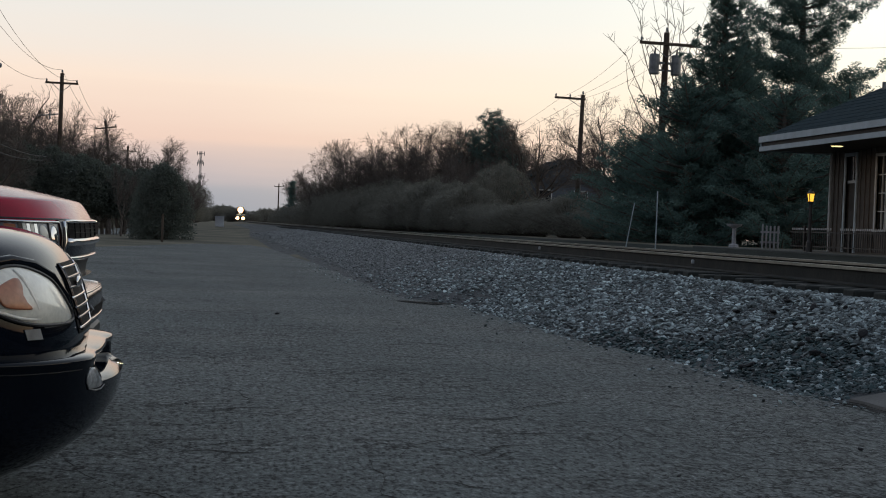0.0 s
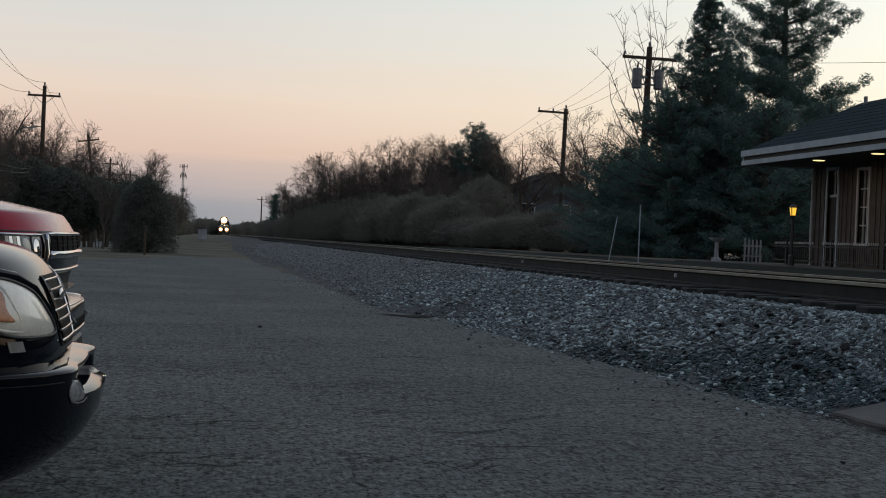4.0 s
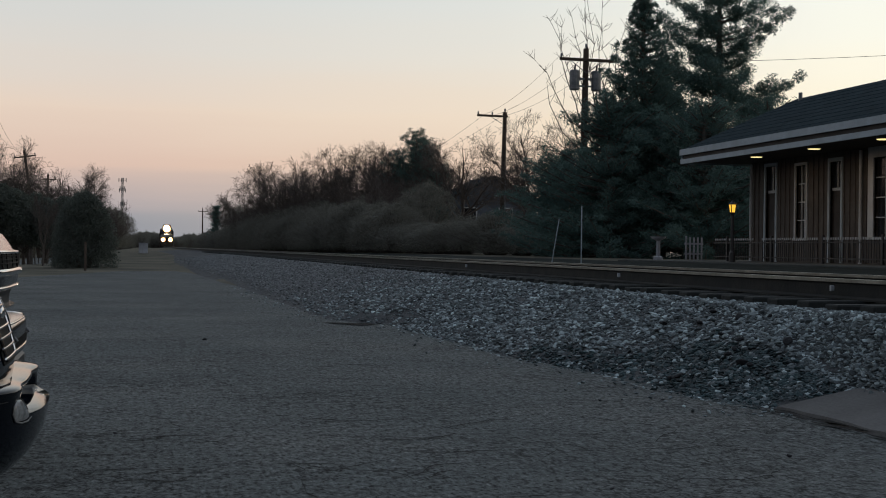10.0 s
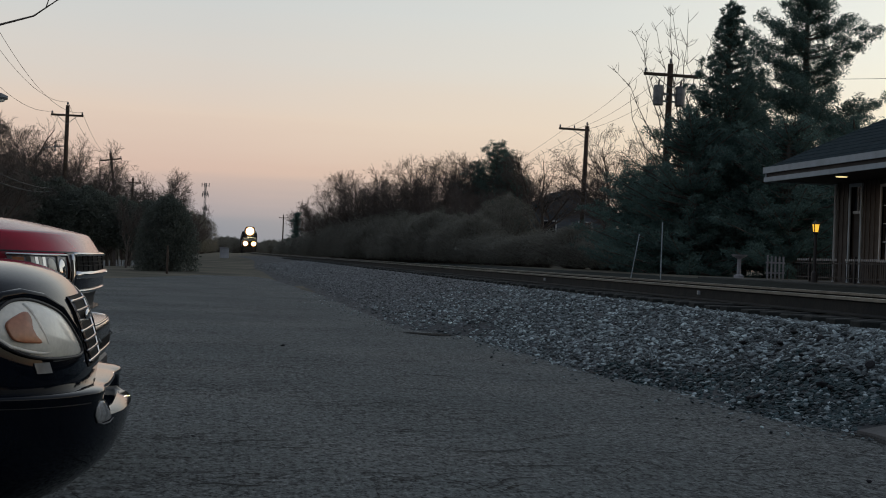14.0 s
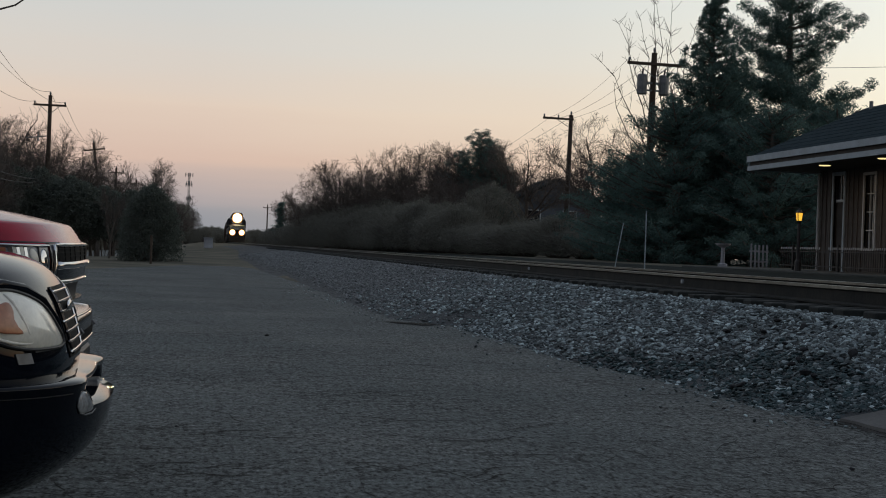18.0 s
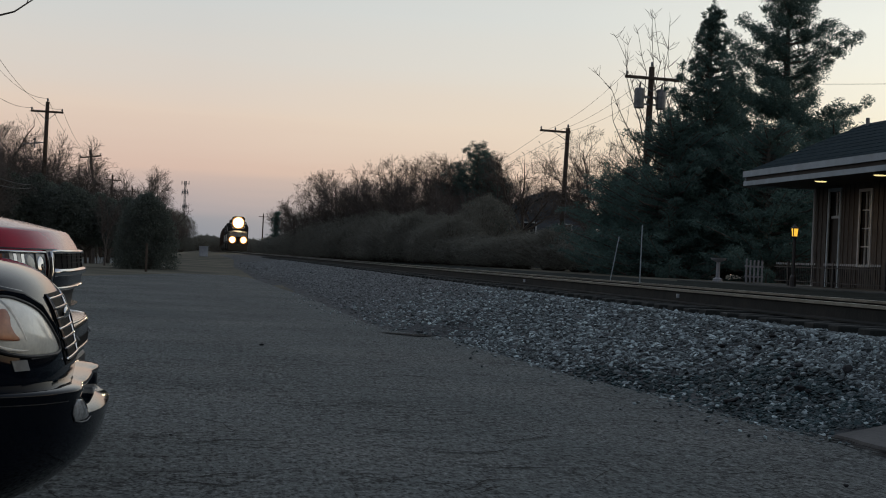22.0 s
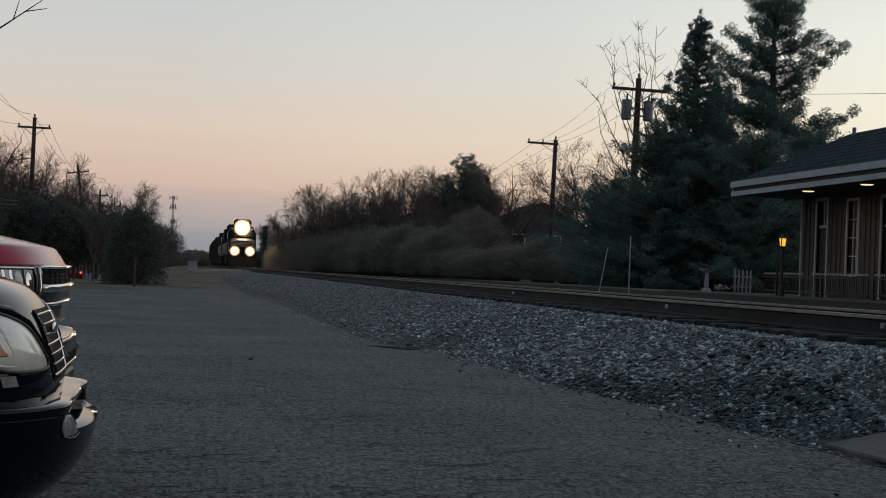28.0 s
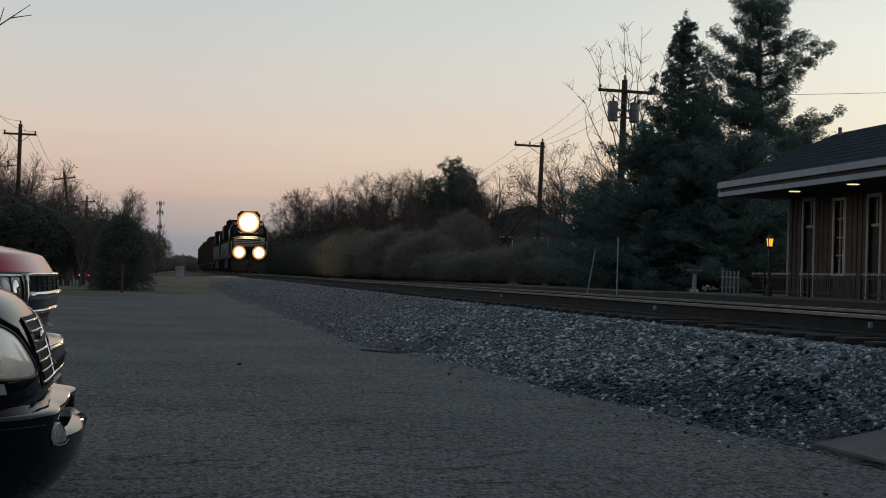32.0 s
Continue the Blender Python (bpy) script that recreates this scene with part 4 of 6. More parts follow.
for za, zb in ((3.55, 4.9), (3.95, 5.05)):
    wire("telephone_cable", (-8.7, 60, za), (-10.15, 105, zb), 0.35, 0.028, "thick pale telephone cable slung low between poles")
place_copy(kinds[2], -4.2, 76.0, 0.30, 20, 0.42, -0.03)

# ---- the depot ----
FLOOR, WALLX, Y0, Y1 = 0.82, 18.5, 14.0, 41.75
depot = thing("depot_building", pose(0, 0, 0), "old wooden railway depot with wide eaves and lit soffit lamps", "building")
openings = [(40.0, 40.68, 0.0, 2.80), (38.0, 38.66, 0.67, 2.73), (35.96, 36.6, 0.0, 2.73), (32.75, 34.2, 0.68, 2.71), (31.4, 32.3, 0.0, 2.75), (28.6, 29.7, 0.75, 2.8), (25.0, 26.0, 0.75, 2.8)]
cuts = sorted({Y0, Y1, *[a for o in openings for a in o[:2]]})
sh = Shape()
WALLTOP = 3.6
for a, b in zip(cuts, cuts[1:]):
    o = [q for q in openings if q[0] <= a + 1e-6 and q[1] >= b - 1e-6]
    if not o:
        sh.box(WALLX, a, FLOOR, WALLX + 0.2, b, FLOOR + WALLTOP)
    else:
        _, _, lo, hi = o[0]
        if lo > 0:
            sh.box(WALLX, a, FLOOR, WALLX + 0.2, b, FLOOR + lo)
        sh.box(WALLX, a, FLOOR + hi, WALLX + 0.2, b, FLOOR + WALLTOP)
part("front_wall", sh, BROWNWALL, depot)
part("end_wall", Shape().box(WALLX + 0.2, Y1 - 0.2, FLOOR, 22.0, Y1, FLOOR + WALLTOP), BROWNWALL, depot)
part("end_wall", Shape().box(WALLX + 0.2, Y0, FLOOR, 22.0, Y0 + 0.2, FLOOR + WALLTOP), BROWNWALL, depot)
part("back_wall", Shape().box(22.0, Y0, FLOOR, 22.2, Y1, FLOOR + WALLTOP), BROWNWALL, depot)
batten = Shape().box(-0.025, -0.022, 0, 0, 0.022, WALLTOP - 0.05)
y = Y0 + 0.2
bm = None
while y < Y1:
    if not any(o[0] - 0.12 < y < o[1] + 0.12 for o in openings):
        if bm is None:
            bm = part("batten", batten, BROWNWALL, depot)
            bm.location = (WALLX, y, FLOOR)
        else:
            c = new("batten", bm.data)
            c.parent, c.location = depot, (WALLX, y, FLOOR)
    y += 0.3
for a, b, lo, hi in openings:
    z0, z1 = FLOOR + lo, FLOOR + hi
    door = lo == 0
    w = part("door" if door else "window", Shape().box(WALLX + 0.08, a + 0.05, z0, WALLX + 0.13, b - 0.05, z1 - (0.75 if door else 0.03)), SOFFIT if door else DARKGLASS, depot,
             "dark panelled door" if door else "tall sash window with white muntins")
    t = 0.28 if b - a > 1.2 else (0.10 if door else 0.08)
    part("door_frame" if door else "window_frame", Shape().box(WALLX - 0.04, a - t, z0, WALLX + 0.06, a, z1 + t).box(WALLX - 0.04, b, z0, WALLX + 0.06, b + t, z1 + t).box(WALLX - 0.045, a, z1, WALLX + 0.06, b, z1 + t), TRIM if not door else GREYTRIM, w)
    if door:
        part("transom", Shape().box(WALLX + 0.05, a, z1 - 0.78, WALLX + 0.1, b, z1 - 0.70), TRIM, w)
        part("transom_pane", Shape().box(WALLX + 0.07, a, z1 - 0.70, WALLX + 0.09, b, z1), DARKGLASS, w)
        part("mullion", Shape().box(WALLX + 0.05, (a + b) / 2 - 0.02, z1 - 0.7, WALLX + 0.1, (a + b) / 2 + 0.02, z1), TRIM, w)
        for k in range(3):
            part("panel", Shape().box(WALLX + 0.06, a + 0.15, z0 + 0.15 + k * 0.6, WALLX + 0.08, b - 0.15, z0 + 0.62 + k * 0.6, 0.01), SOFFIT, w)
    else:
        part("window_sill", Shape().box(WALLX - 0.08, a - t, z0 - 0.06, WALLX + 0.06, b + t, z0), TRIM, w)
        for k in (1, 2):
            part("muntin", Shape().box(WALLX + 0.04, a + (b - a) * k / 3 - 0.015, z0, WALLX + 0.08, a + (b - a) * k / 3 + 0.015, z1), TRIM, w)
        for k in (1, 2, 3):
            zz = z0 + (z1 - z0) * k / 4
            part("muntin", Shape().box(WALLX + 0.042, a, zz - 0.015, WALLX + 0.082, b, zz + 0.015), TRIM, w)
# roof: front slope over a deep eave, gable end, back slope
EX, EZ, RX, RZ, YE = 16.5, 4.18, 20.3, 5.88, 42.45
part("roof", Shape().loft([[(EX, y, EZ), (RX, y, RZ), (24.1, y, EZ), (24.1, y, EZ - 0.06), (RX, y, RZ - 0.1), (EX, y, EZ - 0.06)] for y in (Y0 - 0.7, YE)], True, True), SHINGLE, depot, "dark shingled roof")
for k in range(10):
    u0, u1 = k / 10, (k + 1) / 10
    xa, za = EX + (RX - EX) * u0 - 0.02, EZ + (RZ - EZ) * u0 + 0.005
    xb, zb = EX + (RX - EX) * u1, EZ + (RZ - EZ) * u1 + 0.004
    part("shingle_course", Shape().loft([[(xa, y, za), (xb, y, zb), (xb, y, zb - 0.01), (xa, y, za - 0.014)] for y in (Y0 - 0.7, YE)], True, True), SHINGLE, depot)
part("fascia", Shape().box(EX - 0.05, Y0 - 0.7, 4.02, EX, YE + 0.03, 4.2), GREYTRIM, depot, "pale grey upper fascia board")
# the gap's shade is a dark-coloured strip set between the boards
part("fascia", Shape().box(EX + 0.04, Y0 - 0.7, 3.90, EX + 0.08, YE, 4.02), SOFFIT, depot, "dark strip standing in for the shaded gap between fascia boards")
part("fascia", Shape().box(EX - 0.02, Y0 - 0.7, 3.76, EX + 0.04, YE + 0.03, 3.90), GREYTRIM, depot, "pale grey lower fascia board")
part("fascia", Shape().box(EX, YE - 0.04, 3.76, 24.1, YE, 4.15), GREYTRIM, depot)
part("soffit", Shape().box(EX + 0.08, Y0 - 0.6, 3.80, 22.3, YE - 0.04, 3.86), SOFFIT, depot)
part("gable", Shape().loft([[(16.7, y, 4.1), (RX, y, RZ - 0.12), (23.9, y, 4.1)] for y in (YE - 0.3, YE - 0.1)], True, True), BROWNWALL, depot)
part("vent_pipe", Shape().tube([(20.0, 41.6, 5.5), (20.0, 41.6, 5.98)], 0.06, 10), METAL, depot)
part("aerial", Shape().tube([(20.3, 36.3, 5.8), (20.3, 36.3, 6.3)], 0.012, 5).tube([(20.3, 36.1, 6.2), (20.3, 36.6, 6.28)], 0.01, 4).tube([(20.1, 36.3, 6.3), (20.5, 36.3, 6.26)], 0.01, 4), METAL, depot)
part("platform", Shape().box(15.2, Y0 - 2, 0.3, 22.4, 44.5, FLOOR, 0.02), OLDPAVING, depot, "low concrete platform")
for y in (37.95, 34.45, 30.95, 27.45, 23.95):
    c = part("soffit_lamp", Shape().tube([(16.95, y, 3.80), (16.95, y, 3.73)], [0.17, 0.18], 16), METAL, depot)
    part("diffuser", Shape().tube([(16.95, y, 3.728), (16.95, y, 3.71)], [0.165, 0.14], 16), CANLIGHT, c, "lit warm diffuser")
    lamp = bpy.data.lights.new("soffit_bulb", "AREA")
    lamp.energy, lamp.size, lamp.color = 5.0, 0.35, (1.0, 0.66, 0.34)
    lo = new("soffit_bulb", lamp)
    lo.matrix_basis = pose(16.95, y, 3.69)
for y in (41.6, 34.78, 29.2, 22.0):
    part("downspout", Shape().tube([(WALLX - 0.08, y, 3.75), (WALLX - 0.08, y, FLOOR)], 0.045, 8), TRIM, depot)

fence = thing("picket_railing", pose(17.0, 0, FLOOR), "low iron railing before the depot, picket tips coloured pale as if lit", "railing")
for y in range(22, 42, 3):
    part("post", Shape().box(-0.03, y - 0.03, 0, 0.03, y + 0.03, 0.72), PLASTIC, fence)
part("rail_bar", Shape().box(-0.02, 22, 0.52, 0.02, 41, 0.55).box(-0.02, 22, 0.12, 0.02, 41, 0.15), PLASTIC, fence)
pk = None
for i in range(150):
    y = 22.1 + i * 0.126
    if 34.0 < y < 34.3 or 37.6 < y < 38.2:
        continue
    if pk is None:
        pk = part("picket", Shape().box(-0.008, -0.010, 0.05, 0.008, 0.010, 0.60), PLASTIC, fence)
        pk.location = (0, y, 0)
        # tip coloured pale for the light that picket tops catch
        tip = part("lit_picket_tip", Shape().box(-0.014, -0.02, 0.6, 0.014, 0.02, 0.66, 0.004), TRIM, pk)
    else:
        c = new("picket", pk.data)
        c.parent, c.location = fence, (0, y, 0)
        d = new("lit_picket_tip", tip.data)
        d.parent = c

post = thing("lamp_post", pose(15.6, 36.4, FLOOR), "black iron lamp post with a lit amber lantern", "lamp post")
part("shaft", Shape().tube([(0, 0, 0), (0, 0, 0.25), (0, 0, 0.3), (0, 0, 1.25)], [0.09, 0.08, 0.045, 0.04], 10), PLASTIC, post)
lan = part("lantern", Shape().tube([(0, 0, 1.32), (0, 0, 1.52)], [0.07, 0.10], 8), LANTERN, post, "glowing amber lantern glass")
part("lantern_cap", Shape().tube([(0, 0, 1.523), (0, 0, 1.545), (0, 0, 1.60), (0, 0, 1.65)], [0.125, 0.115, 0.045, 0.015], 8), PLASTIC, lan)
part("lantern_base", Shape().tube([(0, 0, 1.24), (0, 0, 1.318)], [0.045, 0.08], 8), PLASTIC, lan)
for k in range(4):
    a = math.pi / 4 + k * math.pi / 2
    part("lantern_bar", Shape().tube([(0.073 * math.cos(a), 0.073 * math.sin(a), 1.32), (0.103 * math.cos(a), 0.103 * math.sin(a), 1.52)], 0.013, 5), PLASTIC, lan)

stake = tagged(part("marker_stake", Shape().tube([(11.3, 38.7, 0.6), (11.52, 38.7, 1.95)], 0.014, 6), GREYTRIM), "leaning pale marker stake beside the track", "stake")
stake2 = tagged(part("white_post", Shape().tube([(12.13, 38.6, 0.5), (12.13, 38.6, 2.3)], 0.017, 6), GREYTRIM), "upright thin pale post beside the track", "post")

bath = thing("birdbath", pose(16.55, 44.5, 0.82), "pale stone birdbath on a pedestal under the pines", "birdbath")
part("pedestal", Shape().tube([(0, 0, 0), (0, 0, 0.08), (0, 0, 0.12), (0, 0, 0.6)], [0.16, 0.15, 0.07, 0.06], 12), HOUSEPAINT, bath)
part("bowl", Shape().tube([(0, 0, 0.6), (0, 0, 0.68), (0, 0, 0.74)], [0.07, 0.22, 0.26], 14), HOUSEPAINT, bath)
pickets = thing("garden_fence", pose(17.3, 44.0, 0.82), "short white picket garden fence beside the depot", "fence")
for k in range(5):
    part("picket", Shape().box(-0.03 + k * 0.13, -0.012, 0, 0.03 + k * 0.13, 0.012, 0.72 + 0.04 * (k == 0), 0.008), HOUSEPAINT, pickets)
for z in (0.2, 0.52):
    part("fence_rail", Shape().box(-0.05, 0.013, z - 0.03, 0.58, 0.04, z + 0.03), HOUSEPAINT, pickets)

# far house between the trees
house = thing("house", pose(28.5, 120, 0.8), "pale two-storey house half hidden by trees", "house")
part("wall", Shape().box(-3, -4, 0, 4, 4, 4.4), SHADEWALL, house)
part("roof", Shape().loft([[(-3.5, y, 4.3), (0.5, y, 6.3), (4.5, y, 4.3), (4.5, y, 4.15), (0.5, y, 6.1), (-3.5, y, 4.15)] for y in (-4.4, 4.4)], True, True), SHINGLE, house)
for x in (-1.5, 1.5):
    wn = part("window", Shape().box(x - 0.5, -4.03, 2.2, x + 0.5, -3.98, 3.6), DARKGLASS, house)
    part("window_frame", Shape().box(x - 0.6, -4.05, 2.1, x - 0.5, -3.97, 3.7).box(x + 0.5, -4.05, 2.1, x + 0.6, -3.97, 3.7).box(x - 0.5, -4.05, 3.6, x + 0.5, -3.97, 3.7), TRIM, wn)
for ya, yb in ((-4.0, -3.8), (3.8, 4.0)):
    part("gable_wall", Shape().loft([[(-3, y, 4.402), (0.5, y, 6.08), (4, y, 4.402)] for y in (ya, yb)], True, True), SHADEWALL, house)
part("gable_trim", Shape().tube([(0.45, -4.45, 4.4), (0.95, -4.45, 5.5), (1.7, -4.45, 4.4)], 0.1, 5), TRIM, house, "white gable boards")
part("chimney", Shape().box(0.7, 1.4, 5.0, 1.15, 1.9, 6.5), BROWNWALL, house)

cab = thing("relay_cabinet", pose(1.05, 111.3, 0.5), "pale grey metal signal cabinet beside the track", "cabinet")
part("body", Shape().box(-0.33, -0.3, 0, 0.33, 0.3, 0.72, 0.02), HOUSEPAINT, cab)
part("lid", Shape().box(-0.37, -0.34, 0.72, 0.37, 0.34, 0.78, 0.02), HOUSEPAINT, cab)
vp = tagged(part("verge_post", Shape().tube([(-1.77, 63, 0), (-1.77, 63, 1.2)], 0.05, 8), POLEWOOD), "short wooden post on the grass verge", "post")


# an unseen wall added behind the viewer, so the cars reflect something dark
tagged(part("reflection_wall", Shape().box(-34, -14.3, -0.1, 14, -14, 9.5), BROWNWALL), "unseen dark wall added behind the viewer to darken reflections", "wall", kind="structure")


# the road behind the verge
road_rows = [[(x0 - 3.2, y, land(x0 - 3.2, y) + 0.02), (x0 - 1, y, land(x0 - 1, y) + 0.025), (x0 + 1, y, land(x0 + 1, y) + 0.025), (x0 + 3.2, y, land(x0 + 3.2, y) + 0.02)] for x0, y in [(-45, 50), (-42, 66), (-32, 80), (-20, 98), (-13, 118), (-10.4, 139), (-10.4, 163), (-10.9, 196), (-11.5, 240), (-13, 320)]]
tagged(part("road", Shape().loft(road_rows, False), ASPHALT), "narrow asphalt road behind the grass verge", "road", kind="structure")


# ---- vehicles ----
def ring(x, w, zb, zt, n=28, p=4.0):
    out = []
    for k in range(n):
        a = 2 * math.pi * (k + 0.5) / n
        c, s = math.cos(a), math.sin(a)
        out.append((x, w * math.copysign(abs(c) ** (2 / p), c), (zb + zt) / 2 + (zt - zb) / 2 * math.copysign(abs(s) ** (2 / p), s)))
    return out


class Skin:
    """A vehicle's front as level outlines: rows of height, x of the nose, length of the rounding, half width."""

    def __init__(self, rows, power, tail, dent=None):
        self.rows, self.power, self.tail, self.dent = rows, power, tail, dent

    def level(self, z):
        for a, b in zip(self.rows, self.rows[1:]):
            if z <= b[0] or b is self.rows[-1]:
                k = (z - a[0]) / (b[0] - a[0])
                return [p + (q - p) * k for p, q in zip(a, b)][1:]

    def at(self, deg, z, off=0.0):
        """A point of the skin: deg 0 is the nose, 90 the side; negative is the far side."""
        xf, a, hw = self.level(z)
        t, sg = radians(min(90, abs(deg))), -1 if deg >= 0 else 1
        e = 2 / self.power
        c, s = max(0, math.cos(t)) ** e, math.sin(t) ** e
        x, y = xf - a + a * c, sg * hw * s
        if abs(deg) > 90:
            x -= (abs(deg) - 90) * 0.01
        if self.dent:
            off -= self.dent(abs(deg), z)
        n = Vector((math.cos(t), sg * math.sin(t), 0))
        return (x + off * n.x, y + off * n.y, z)

    def shell(self):
        degs = [-90 + 2.5 * i for i in range(73)]
        rings = []
        for z, *_ in self.rows:
            hw = self.level(z)[2]
            rings.append([(self.tail, hw, z)] + [self.at(d, z) for d in degs] + [(self.tail, -hw, z)])
        return Shape().loft(rings, True).add(rings[-1], [tuple(range(len(rings[-1])))]).add(rings[0], [tuple(reversed(range(len(rings[0]))))])

    def patch(self, d0, d1, z0, z1, off=0.01, thick=0.012, nd=8, nz=4):
        """A raised strip of the skin between two angles and two heights."""
        s = Shape()
        outer = [[self.at(d0 + (d1 - d0) * i / nd, z0 + (z1 - z0) * j / nz, off) for i in range(nd + 1)] for j in range(nz + 1)]
        inner = [[self.at(d0 + (d1 - d0) * i / nd, z0 + (z1 - z0) * j / nz, off - thick) for i in range(nd + 1)] for j in range(nz + 1)]
        s.loft(outer, False)
        for row in (0, nz):
            s.loft([outer[row], inner[row]], False)
        for col in (0, nd):
            s.loft([[r[col] for r in outer], [r[col] for r in inner]], False)
        return s

    def bar(self, d0, d1, z, r, off=0.02, z1=None, n=12, flat=6):
        """A round rod that follows the skin from one angle to another."""
        return Shape().tube([self.at(d0 + (d1 - d0) * i / n, z + ((z if z1 is None else z1) - z) * i / n, off) for i in range(n + 1)], r, flat)

    def lens(self, dc, dr, zc, zr, off=0.012, drop=0.0, bulge=0.012, n=28, scale=1.0):
        """A bulging oval lens on the skin; drop lowers its front end."""
        def edge_at(f, k):
            c, s = math.cos(f) * k * scale, math.sin(f) * k * scale
            return self.at(dc - dr * c, zc + zr * s - drop * c, off + bulge * (1 - k * k))
        rings = [[edge_at(2 * math.pi * i / n, k) for i in range(n)] for k in (1.0, 0.85, 0.65, 0.4, 0.15)]
        skirt = [self.at(dc - dr * math.cos(2 * math.pi * i / n) * scale, zc + zr * math.sin(2 * math.pi * i / n) * scale - drop * math.cos(2 * math.pi * i / n) * scale, -0.01) for i in range(n)]
        return Shape().loft([skirt] + rings, True, True)

    def outline(self, pts, off, k=1.0, sub=4):
        """A smooth closed line on the skin through a few corners (angle, height), drawn in towards their middle by k."""
        md, mz = sum(p[0] for p in pts) / len(pts), sum(p[1] for p in pts) / len(pts)
        out, n = [], len(pts)
        for i in range(n):
            a, b, c, d = (Vector(pts[(i + j) % n]) for j in (-1, 0, 1, 2))
            for j in range(sub):
                t = j / sub
                q = 0.5 * (2 * b + (c - a) * t + (2 * a - 5 * b + 4 * c - d) * t * t + (3 * b - a - 3 * c + d) * t ** 3)
                out.append(self.at(md + (q.x - md) * k, mz + (q.y - mz) * k, off))
        return out

    def pad(self, pts, off, bulge, skirt=0.03):
        """A bulging lens inside such a line."""
        rings = [self.outline(pts, off - skirt)] + [self.outline(pts, off + bulge * (1 - k * k), k) for k in (1.0, 0.9, 0.72, 0.5, 0.25, 0.05)]
        return Shape().loft(rings, True, True)


def wheel(ob, x, y, r=0.38):
    w = part("wheel", Shape().tube([(x, y - 0.12, r), (x, y - 0.1, r), (x, y + 0.1, r), (x, y + 0.12, r)], [r * 0.9, r, r, r * 0.9], 24), RUBBER, ob)
    part("wheel_rim", Shape().tube([(x, y - 0.125, r), (x, y + 0.125, r)], r * 0.62, 16), METAL, w)


